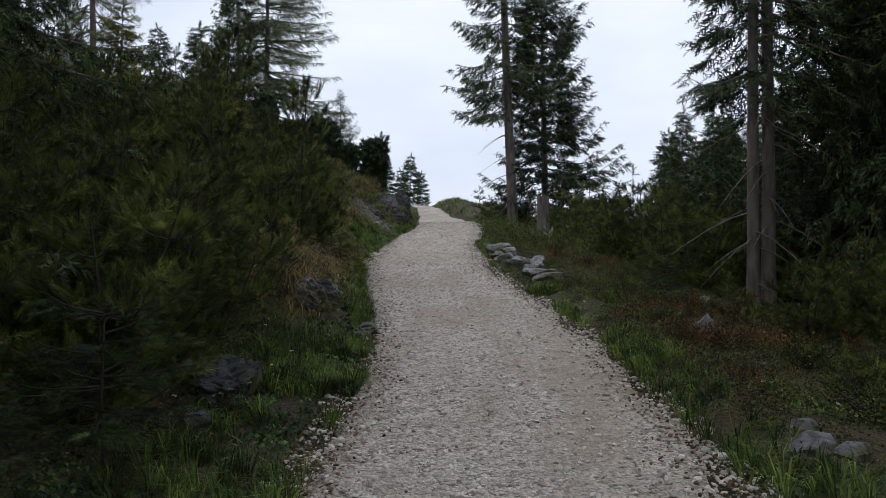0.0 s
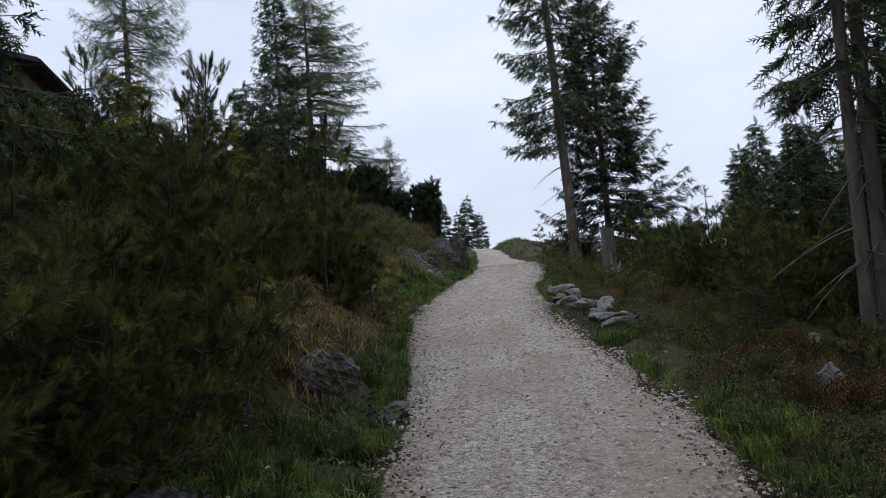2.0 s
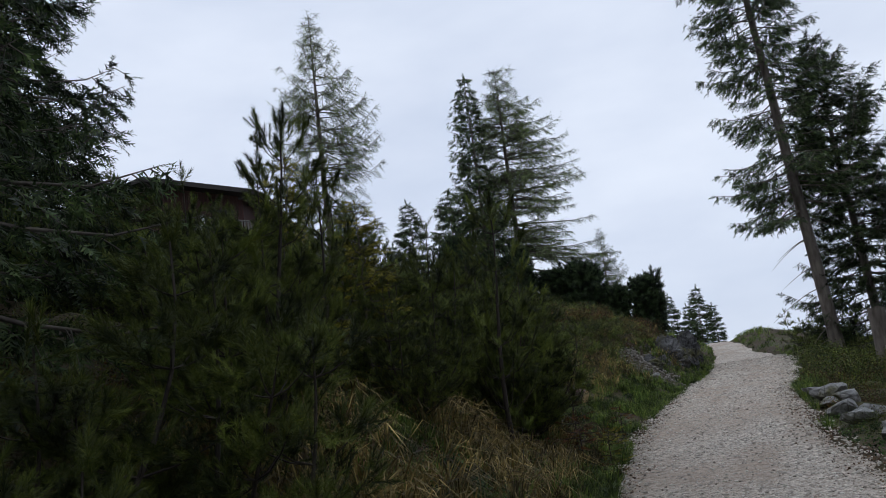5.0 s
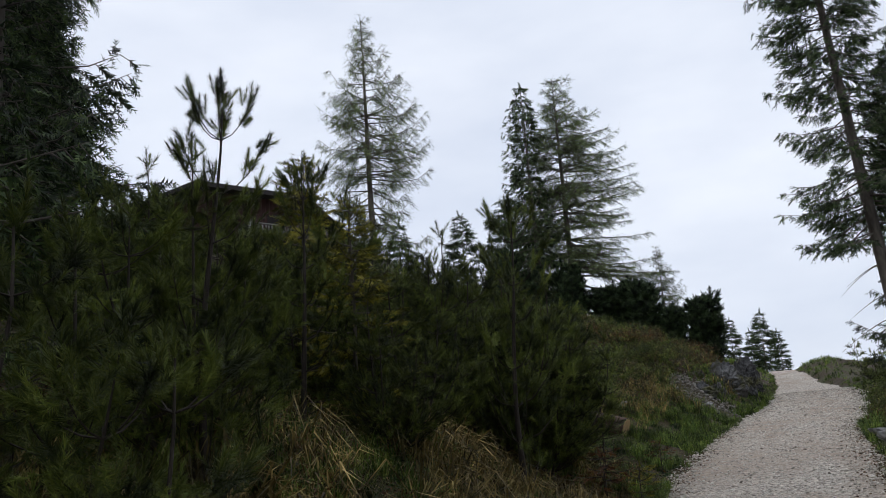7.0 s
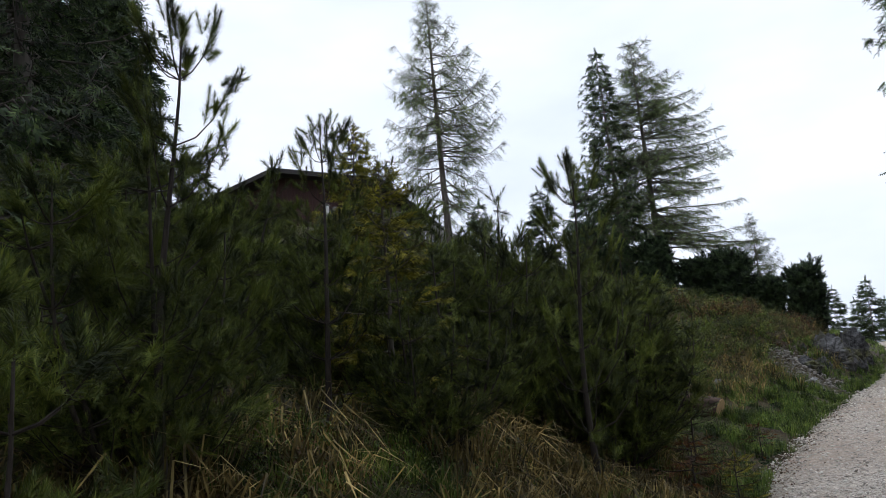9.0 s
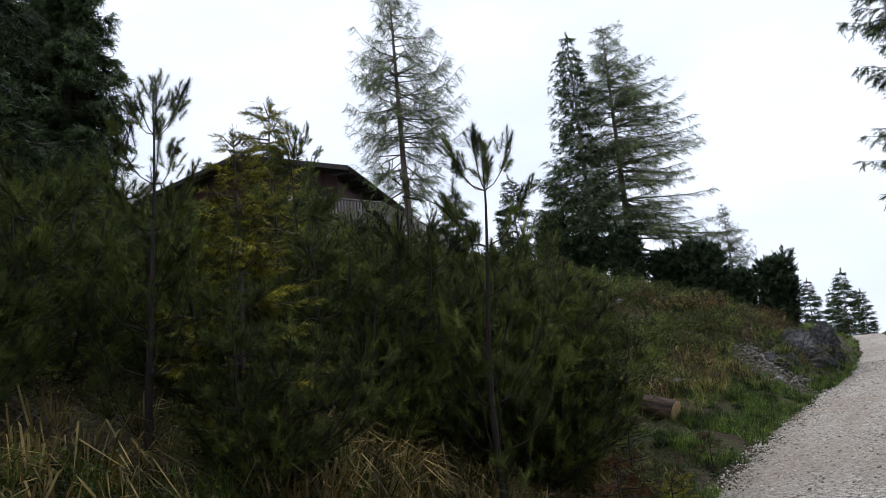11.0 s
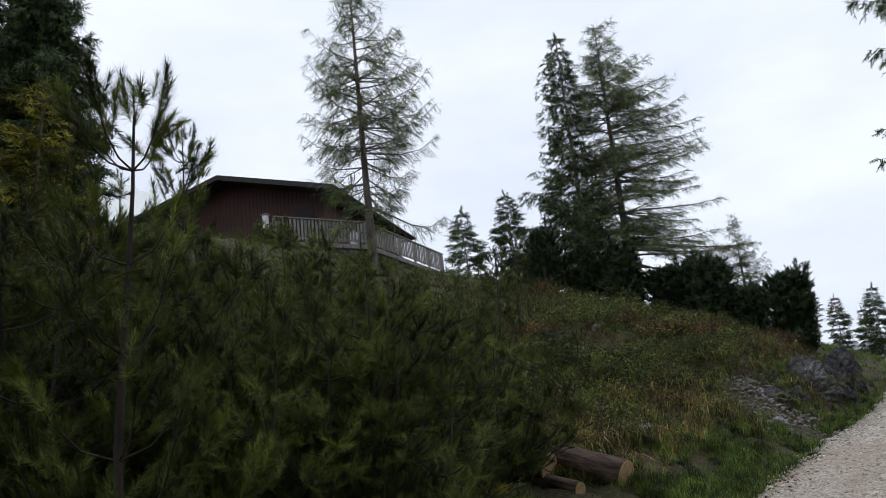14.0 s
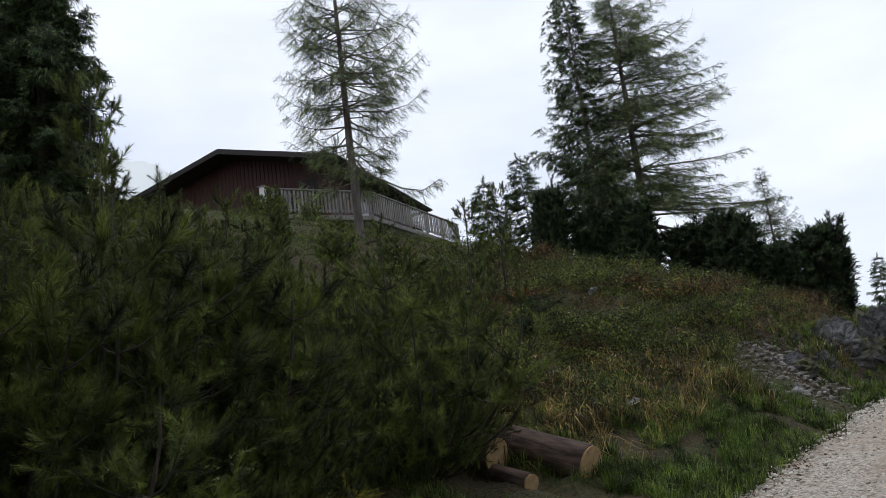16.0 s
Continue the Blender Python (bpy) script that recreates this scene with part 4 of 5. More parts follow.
def strew_gravel():
    n = 20000
    y = 3.2 + 32 * rng.random(n) ** 1.7
    u = rng.random(n)
    u = np.where(rng.random(n) < 0.25, np.where(u < 0.5, u * 0.3, 1 - (1 - u) * 0.3), u)
    x = left_edge(y) - 0.12 + (right_edge(y) - left_edge(y) + 0.24) * u
    size = 0.006 + 0.017 * rng.random(n) ** 2.5 + 0.0004 * np.maximum(y - 5, 0)
    stones("path_gravel", "loose pale limestone gravel on the path", x, y, path_z(x, y) + 0.15 * size, size)
    # bigger stones, mostly along the edges and in the rough strip further up
    n = 1300
    y = 3.5 + 30 * rng.random(n)
    side = rng.random(n)
    x = np.where(side < 0.3, left_edge(y) + rng.normal(0, 0.12, n), np.where(side < 0.6, right_edge(y) + rng.normal(0, 0.14, n), left_edge(y) + (right_edge(y) - left_edge(y)) * rng.random(n)))
    size = 0.013 + 0.026 * rng.random(n) ** 2.5
    zz = np.maximum(path_z(x, y), ground(x, y) - 0.02)
    stones("loose_stones", "larger loose grey stones along the path edges", x, y, zz + 0.1 * size, size)
    # brown clods and litter where the gravel meets the verge
    n = 9000
    y = 3.0 + 22 * rng.random(n) ** 1.4
    x = np.where(rng.random(n) < 0.5, left_edge(y) - 0.02 + np.abs(rng.normal(0, 0.2, n)) - 0.12, right_edge(y) + 0.1 - np.abs(rng.normal(0, 0.2, n)))
    size = 0.006 + 0.014 * rng.random(n) ** 2
    stones("edge_litter", "brown earth clods and needle litter along the gravel", x, y, np.maximum(path_z(x, y), ground(x, y) - 0.02) + 0.1 * size, size, mat=M_CLOD)
    n = 2600
    x, y = -2.35 + rng.normal(0, 0.42, n), 27.5 + rng.normal(0, 0.75, n)
    size = 0.008 + 0.055 * rng.random(n) ** 5
    stones("scree", "heap of broken limestone scree below the outcrop", x, y, ground(x, y) + 0.3 * size, size, mat=M_SCREE)


strew_gravel()


# ---------------------------------------------------------------- ground cover
def blade_tuft(blades, lean, width, seed, arch=0.5):
    """Grass blades, one unit tall, fanning out from a point."""
    r = np.random.default_rng(seed)
    a = r.uniform(0, 6.28, blades)
    ln = r.uniform(0.55, 1.05, blades)
    le = lean * r.uniform(0.3, 1.2, blades)
    out = np.stack([np.cos(a), np.sin(a), 0 * a], 1)
    side = np.stack([-np.sin(a), np.cos(a), 0 * a], 1) * width
    up = np.array([[0, 0, 1.0]])
    root = out * r.uniform(0, 0.14, blades)[:, None]
    mid = root + out * (le * ln * 0.4)[:, None] + up * (ln * 0.62)[:, None]
    tip = root + out * (le * ln)[:, None] + up * (ln * (1.0 - arch * le))[:, None]
    v = np.stack([root - side, root + side, mid + side * 0.8, mid - side * 0.8, tip], 1).reshape(-1, 3)
    i = np.arange(blades)[:, None] * 5
    return v, np.concatenate([i + np.array([[0, 1, 2]]), i + np.array([[0, 2, 3]]), i + np.array([[3, 2, 4]])])


def leaf_clump(leaves, leaf, seed, dome=0.8):
    """A low dome of small leaves, one unit in radius."""
    r = np.random.default_rng(seed)
    d = r.normal(0, 1, (leaves, 3))
    d[:, 2] = np.abs(d[:, 2]) * dome
    d /= np.linalg.norm(d, axis=1, keepdims=True)
    p = d * r.uniform(0.35, 1.0, leaves)[:, None] ** 0.6
    nrm = basis(d + r.normal(0, 0.5, (leaves, 3)), r.uniform(0, 6.28, leaves))
    shape = np.array([[-0.5, 0, 0], [0, -0.32, 0.05], [0.5, 0, 0], [0, 0.32, 0.05]]) * leaf
    v = np.einsum("nij,kj->nki", nrm, shape) + p[:, None, :]
    i = np.arange(leaves)[:, None] * 4
    return v.reshape(-1, 3), np.concatenate([i + np.array([[0, 1, 2]]), i + np.array([[0, 2, 3]])])


def strewn(name, label, category, templates, mat, x, y, size, sink=0.02, upright=0.15):
    bare = ((x + 2.3) / 0.75) ** 2 + ((y - 27.4) / 1.2) ** 2 < 1.3 * rng.random(len(x)) ** 0.5
    bare |= ((x + 2.9) / 1.5) ** 2 + ((y - 20.5) / 0.75) ** 2 < 0.5 + 0.5 * rng.random(len(x))
    x, y, size = x[~bare], y[~bare], size[~bare]
    n = len(x)
    z = ground(x, y) - sink
    rot = basis(np.stack([rng.normal(0, upright, n), rng.normal(0, upright, n), np.ones(n)], 1), rng.uniform(0, 6.28, n))
    loc = np.stack([x, y, z], 1)
    kind = rng.integers(0, len(templates), n)
    out = [scatter(t, rot[kind == k], loc[kind == k], size[kind == k]) for k, t in enumerate(templates)]
    ob = new(name, fill_mesh(name, *merge(*out), mat))
    return tagged(ob, label, category, kind="stuff")


def left_spots(n, y0, y1, d0, d1, power=1.0):
    y = rng.uniform(y0, y1, n)
    return left_edge(y) - (d0 + (d1 - d0) * rng.random(n) ** power), y


def right_spots(n, y0, y1, d0, d1, power=1.0):
    y = rng.uniform(y0, y1, n)
    return right_edge(y) + (d0 + (d1 - d0) * rng.random(n) ** power), y


def both(*pairs):
    return np.concatenate([p[0] for p in pairs]), np.concatenate([p[1] for p in pairs])


def thin(x, y, seed, cut, scale=1.2):
    keep = fnoise(x * scale, y * scale, seed) > cut
    return x[keep], y[keep]


def ground_cover():
    green = [blade_tuft(13, 0.85, 0.016, k) for k in range(4)]
    straw = [blade_tuft(9, 1.15, 0.014, 10 + k, 0.75) for k in range(4)]
    shrub = [leaf_clump(130, 0.085, k) for k in range(4)]
    herb = [leaf_clump(26, 0.34, 20 + k, 0.5) for k in range(3)]
    heath = [leaf_clump(95, 0.1, 30 + k) for k in range(3)]
    x, y = both(left_spots(3400, 3.0, 15, -0.02, 0.95, 1.3), left_spots(2200, 9.5, 17, 0.5, 2.2), left_spots(4800, 14, 34, -0.02, 2.6, 1.3), left_spots(3600, 18, 27, 0.5, 6.5), left_spots(2200, 26, 37, 2.0, 8.0), left_spots(1500, 27, 38, 8.0, 20.0), right_spots(1500, 3.5, 24, 0.0, 0.45, 1.6), right_spots(2200, 22, 52, 0.0, 3.5), left_spots(1500, 34, 54, 0.0, 2.5), left_spots(500, 36, 42, 16, 20), (-23.2 + rng.normal(0, 1.6, 900), 34.4 + rng.normal(0, 1.3, 900)))
    x, y = thin(x, y, 40, 0.4)
    sparse = (y < 6.2) & (rng.random(len(x)) < 0.55)
    x, y = x[~sparse], y[~sparse]
    slab = (x > 1.1) & (y > 13.6) & (y < 21.5) & (x < 2.3)
    rocky = ((x + 1.45) / 0.5) ** 2 + ((y - 9.2) / 1.0) ** 2 < 1
    x, y = x[~slab & ~rocky], y[~slab & ~rocky]
    strewn("grass", "lush green grass along the path edges", "grass", green, M_GRASS, x, y, rng.uniform(0.09, 0.24, len(x)) + 0.1 * fnoise(x, y, 41))
    x, y = both(left_spots(750, 8.2, 16.5, 0.7, 2.8), left_spots(500, 11, 17.5, 0.3, 2.2), left_spots(700, 8.6, 15, 0.5, 2.0), left_spots(800, 20, 26, 1.2, 5.0), left_spots(160, 27, 36, 3.0, 8.0), (-1.95 + rng.normal(0, 0.28, 150), 10.1 + rng.normal(0, 0.5, 150)), (-4.0 + rng.normal(0, 0.5, 160), 22.7 + rng.normal(0, 0.4, 160)), left_spots(400, 25, 33, 0.6, 3.0))
    x, y = thin(x, y, 44, 0.4, 1.6)
    strewn("dry_grass", "arching straw-coloured dry grass on the bank", "grass", straw, M_STRAW, x, y, rng.uniform(0.18, 0.5, len(x)), upright=0.35)
    x, y = both(left_spots(1100, 2.5, 20, 0.8, 4.5), left_spots(1500, 23, 37, 2.0, 9.0), right_spots(2900, 3.5, 32, 0.3, 4.5), left_spots(350, 2, 16, 3, 8), right_spots(400, 8, 34, 4, 9), left_spots(1300, 24, 40, 8, 20))
    x, y = thin(x, y, 47, 0.34, 0.9)
    strewn("low_shrubs", "knee-high dark green bilberry and alpenrose shrubs", "shrub", shrub, M_SHRUB, x, y, rng.uniform(0.12, 0.3, len(x)) + 0.42 * (y > 23) * rng.random(len(x)) ** 2.5, 0.04)
    x, y = both(left_spots(500, 8, 18, 1.0, 3.5), left_spots(1100, 25, 37, 1.6, 8.5), right_spots(1500, 4, 30, 0.3, 3.5), left_spots(260, 20, 24, 2.5, 6))
    x, y = thin(x, y, 52, 0.42, 0.8)
    x, y = both((x, y), left_spots(600, 25, 38, 2.2, 10))
    x, y = np.concatenate([x, 3.7 + rng.normal(0, 0.45, 60), -2.7 + rng.normal(0, 0.45, 110)]), np.concatenate([y, 19.8 + rng.normal(0, 0.45, 60), 31.0 + rng.normal(0, 1.3, 110)])
    strewn("heather", "brown heather and withered shrubs", "shrub", heath, M_HEATH, x, y, rng.uniform(0.1, 0.26, len(x)) + 0.2 * (y > 23) * rng.random(len(x)) ** 2, 0.03)
    x, y = both(left_spots(800, 3.5, 12, 0.1, 1.3), left_spots(700, 17, 33, 0.1, 1.8), right_spots(500, 3.5, 18, 0.05, 1.2))
    x, y = thin(x, y, 57, 0.4)
    strewn("herbs", "broad-leaved green herbs in the verge", "plants", herb, M_HERB, x, y, rng.uniform(0.05, 0.14, len(x)))
    x, y = both(left_spots(26, 5, 9, 0.3, 1.3), right_spots(22, 4.5, 9, 0.4, 1.8))
    petals = [leaf_clump(7, 0.9, 70 + k, 0.3) for k in range(2)]
    strewn("wild_flowers", "tiny white wild flowers in the verge", "flowers", petals, M_PETAL, x, y, rng.uniform(0.010, 0.018, len(x)), -0.2)


ground_cover()


def alpenrose(x, y, wide, high, seed, mat, label):
    """A mound of small leaves on short woody stems."""
    r = np.random.default_rng(seed)
    top = new("alpenrose_bush")
    tagged(top, label, "shrub", "low bushes on the slopes")
    top.matrix_basis = Matrix.LocRotScale((x, y, gz(x, y) - 0.05), Euler((0, 0, r.uniform(0, 6.28))), None)
    n = 9
    a, d = r.uniform(0, 6.28, n), wide * r.random(n) ** 0.6
    loc = np.stack([np.cos(a) * d, np.sin(a) * d, high * 0.35 * (1 - (d / wide) ** 2)], 1)
    size = np.stack([wide * r.uniform(0.35, 0.6, n), wide * r.uniform(0.35, 0.6, n), high * r.uniform(0.45, 0.8, n)], 1)
    rot = basis(np.stack([r.normal(0, 0.2, n), r.normal(0, 0.2, n), np.ones(n)], 1), r.uniform(0, 6.28, n))
    tagged(part("foliage", fill_mesh("foliage", *scatter(leaf_clump(230, 0.11, seed), rot, loc, size), mat), top), kind="stuff")
    lines = [np.stack([np.cos(q) * e * np.linspace(0, 1, 4), np.sin(q) * e * np.linspace(0, 1, 4), high * 0.7 * np.linspace(-0.1, 1, 4) ** 1.0], 1) for q, e in zip(a, d)]
    tagged(part("branchwork", fill_mesh("branchwork", *tubes(lines, [np.array([0.012, 0.01, 0.008, 0.004])] * n, 4), M_TWIG, True), top), kind="stuff")


mounds = random.Random(17)
for k in range(64):
    y = mounds.uniform(23.5, 35)
    x = float(left_edge(y)) - mounds.uniform(2.2, 8.5)
    if y < 28.6 and x > -3.4 and y > 25.5:
        continue
    brown = mounds.random() < 0.3 or (y > 29 and x > -3.6)
    alpenrose(x, y, mounds.uniform(0.45, 1.05), mounds.uniform(0.35, 0.75), 400 + k, M_HEATH if brown else M_SHRUB, "withered brown heather mound on the slope" if brown else "dark green alpenrose mound on the grassy slope")

for k in range(64):
    y = 4.2 + 17 * mounds.random() ** 1.2
    x = float(right_edge(y)) + mounds.uniform(0.75, 3.6)
    if 13.5 < y and x < 2.6:
        continue
    brown = mounds.random() < 0.35
    alpenrose(x, y, mounds.uniform(0.25, 0.5), mounds.uniform(0.25, 0.5), 500 + k, M_HEATH if brown else M_SHRUB, "withered brown bilberry bush below the path" if brown else "dark green bilberry bush below the path")

# small saplings
SAP = spruce("larch_sapling", "thin light green larch sapling in the grass", 1.25, 0.1, 0.4, leaf=M_LARCH, seed=91, droop=0.1, gaps=0.1, density=3.0, sprays=LARCH_SPRAYS, radius=0.012, category="sapling", spray_len=(0.06, 0.14), bark=M_TWIG)
stand(SAP, -2.1, 16.2)
SAP2 = spruce("spruce_sapling", "young spruce with bright yellow-green shoots", 0.8, 0.06, 0.42, leaf=M_YELLOW, seed=93, droop=0.1, gaps=0.1, density=3.2, radius=0.012, category="sapling", sprays=SAPLING_SPRAYS, spray_len=(0.07, 0.13), bark=M_TWIG)
stand(SAP2, -2.75, 17.6)
DARKSAP = spruce("spruce_sapling", "small dark green spruce sapling by the path", 0.95, 0.04, 0.6, seed=95, leaf=M_SPRUCE, droop=0.15, upturn=0.2, gaps=0.05, density=5.0, radius=0.014, category="sapling", sprays=SAPLING_SPRAYS, spray_len=(0.07, 0.13), bark=M_TWIG, twigs=14, hang_twigs=0.1)
stand(DARKSAP, -1.75, 4.35)
again(DARKSAP, -2.2, 5.9, 70, 1.2)
again(DARKSAP, -2.1, 3.6, 200, 0.8)
again(DARKSAP, 3.35, 12.9, 20, 0.9)
DEADSAP = spruce("dead_sapling", "withered rust-brown spruce sapling among the pines", 0.75, 0.05, 0.45, seed=97, leaf=M_RUST, droop=0.25, gaps=0.3, density=1.8, radius=0.012, category="sapling", sprays=SAPLING_SPRAYS, spray_len=(0.07, 0.14), bark=M_TWIG)
stand(DEADSAP, -1.75, 14.7)
again(DEADSAP, -1.95, 15.3, 80, 0.8)
again(DEADSAP, -1.85, 18.4, 140, 0.7)
again(SAP2, -1.6, 15.6, 60, 0.7)
again(DARKSAP, -5.4, 25.6, 50, 1.0)


# ---------------------------------------------------------------- dead wood
def log(label, end, direction, length, radius, seed):
    """A felled log: bark, two sawn ends."""
    top = new("log")
    tagged(top, label, "log", "felled logs")
    r = random.Random(seed)
    d = Vector(direction).normalized()
    top.matrix_basis = Matrix.LocRotScale(end, d.to_track_quat("Z", "Y"), None)
    bm = bmesh.new()
    sides, rings = 22, 26
    grid = []
    for i in range(rings):
        row = []
        for j in range(sides):
            a = j * 2 * math.pi / sides
            rr = radius * (1 - 0.06 * i / rings) * (1 + 0.05 * noise.noise(Vector((math.cos(a) * 2, math.sin(a) * 2, i * 0.35 + seed))))
            row.append(bm.verts.new((rr * math.cos(a), rr * math.sin(a), length * i / (rings - 1))))
        grid.append(row)
    for i in range(rings - 1):
        for j in range(sides):
            bm.faces.new((grid[i][j], grid[i][(j + 1) % sides], grid[i + 1][(j + 1) % sides], grid[i + 1][j]))
    part("bark", bm_mesh("bark", bm, M_LOGBARK, True), top)
    for z, nm in ((-0.004, 0), (length + 0.004, 1)):
        bm = bmesh.new()
        bmesh.ops.create_cone(bm, cap_ends=True, segments=22, radius1=radius * 0.95, radius2=radius * 0.95, depth=0.016)
        bmesh.ops.translate(bm, verts=bm.verts, vec=(0, 0, z))
        part("sawn_end", bm_mesh("sawn_end", bm, M_CUT), top, "pale freshly sawn end face")
    for k in range(4):
        bm = bmesh.new()
        bmesh.ops.create_cone(bm, cap_ends=True, segments=7, radius1=0.022, radius2=0.014, depth=0.06)
        a, z = r.uniform(0, 6.28), r.uniform(0.3, length - 0.3)
        m = Vector((math.cos(a), math.sin(a), 0)).to_track_quat("Z", "Y").to_matrix().to_4x4()
        m.translation = (math.cos(a) * radius, math.sin(a) * radius, z)
        bmesh.ops.transform(bm, matrix=m, verts=bm.verts)
        part("branch_stub", bm_mesh("branch_stub", bm, M_LOGBARK), top)
    return top


log("felled spruce log with bark and a sawn end", (-2.9, 21.35, 1.93), (-1, 0.12, 0.3), 3.2, 0.2, 1)
log("felled spruce log with bark and a sawn end", (-3.73, 21.0, 2.13), (-1, 0.1, 0.3), 2.6, 0.18, 2)
log("thin barked log lying under the others", (-3.3, 20.85, 1.84), (-1, 0.25, 0.24), 2.8, 0.1, 3)


def stump(name, label, x, y, height, radius, seed, mat, z=None, ragged=0.3, flare=1.35, top_mat=None):
    top = new(name)
    tagged(top, label, "tree stump")
    top.matrix_basis = pose(x, y, gz(x, y) - 0.08 if z is None else z)
    r = random.Random(seed)
    bm = bmesh.new()
    sides, rings = 20, 12
    tops = [height * (1 - ragged * (0.5 + 0.5 * noise.noise(Vector((math.cos(j * 0.314) * 1.7, math.sin(j * 0.314) * 1.7, seed))) )) for j in range(sides)]
    grid = []
    for i in range(rings):
        u = i / (rings - 1)
        row = []
        for j in range(sides):
            a = j * 2 * math.pi / sides
            rr = radius * (1 + (flare - 1) * (1 - u) ** 4) * (1 + 0.12 * noise.noise(Vector((math.cos(a) * 2.5, math.sin(a) * 2.5, u * 1.5 + seed))))
            row.append(bm.verts.new((rr * math.cos(a), rr * math.sin(a), tops[j] * u)))
        grid.append(row)
    for i in range(rings - 1):
        for j in range(sides):
            bm.faces.new((grid[i][j], grid[i][(j + 1) % sides], grid[i + 1][(j + 1) % sides], grid[i + 1][j]))
    part("trunk", bm_mesh("trunk", bm, mat, True), top)
    bm = bmesh.new()
    mid = bm.verts.new((0, 0, height * (1 - ragged) * 0.97))
    ring = [bm.verts.new((radius * 0.97 * math.cos(j * 2 * math.pi / sides), radius * 0.97 * math.sin(j * 2 * math.pi / sides), tops[j] - 0.01)) for j in range(sides)]
    for j in range(sides):
        bm.faces.new((ring[j], ring[(j + 1) % sides], mid))
    part("broken_top", bm_mesh("broken_top", bm, top_mat or mat), top)
    return top


stump("dead_snag", "tall broken dead trunk bleached pale at the base", 3.42, 28.0, 1.65, 0.2, 4, M_BARK, ragged=0.12)
stump("dead_snag", "splintered bleached wood leaning on a dead trunk", 3.55, 27.75, 0.75, 0.16, 6, M_BLEACH, ragged=0.7)
stump("tree_stump", "small weathered stump among the shrubs", 3.9, 12.5, 0.36, 0.07, 7, M_BLEACH, ragged=0.1)
stump("tree_stump", "low reddish rotten stump in the meadow", -4.93, 24.6, 0.42, 0.17, 8, M_LOGBARK, ragged=0.5, top_mat=M_CUT)


def dead_branch(label, start, points, radius):
    p = np.array([start] + [tuple(np.array(start) + np.array(q)) for q in points], float)
    t = np.linspace(0, 1, 14)
    u = np.linspace(0, 1, len(p))
    line = np.stack([np.interp(t, u, p[:, c]) for c in range(3)], 1)
    ob = new("dead_branch", fill_mesh("dead_branch", *tubes([line], [np.interp(t, [0, 1], [radius, radius * 0.3])], 6), M_BARK, True))
    return tagged(ob, label, "branch")


dead_branch("fallen grey branch leaning by the spruce trunks", (6.9, 13.6, gz(6.9, 13.6) - 0.05), [(-0.5, 0, 0.35), (-1.0, 0.1, 1.0), (-1.25, 0.2, 1.5)], 0.025)
dead_branch("fallen grey branch leaning by the spruce trunks", (6.3, 13.3, gz(6.3, 13.3) - 0.05), [(-0.3, 0, 0.5), (-0.6, 0.2, 1.1)], 0.02)

# ---------------------------------------------------------------- cabin
AZ = -0.265
EDIR, DDIR = Vector((math.sin(AZ), math.cos(AZ), 0)), Vector((-math.cos(AZ), math.sin(AZ), 0))
CAB = Matrix.Translation((-21.08, 39.55, 0)) @ Matrix(((-DDIR.x, EDIR.x, 0, 0), (-DDIR.y, EDIR.y, 0, 0), (0, 0, 1, 0), (0, 0, 0, 1)))
# in the cabin's own frame: x to its right-hand eave (0 at the roof corner), y to the back, z up


def box(bm, lo, hi):
    m = Matrix.Translation([(a + b) / 2 for a, b in zip(lo, hi)]) @ Matrix.Diagonal([b - a for a, b in zip(lo, hi)] + [1])
    return bmesh.ops.create_cube(bm, size=1.0, matrix=m)["verts"]


def box_part(name, lo, hi, mat, parent, label="", bevel=0.0):
    bm = bmesh.new()
    box(bm, lo, hi)
    if bevel:
        bmesh.ops.bevel(bm, geom=bm.edges[:], offset=bevel, segments=1, affect="EDGES")
    return part(name, bm_mesh(name, bm, mat), parent, label)


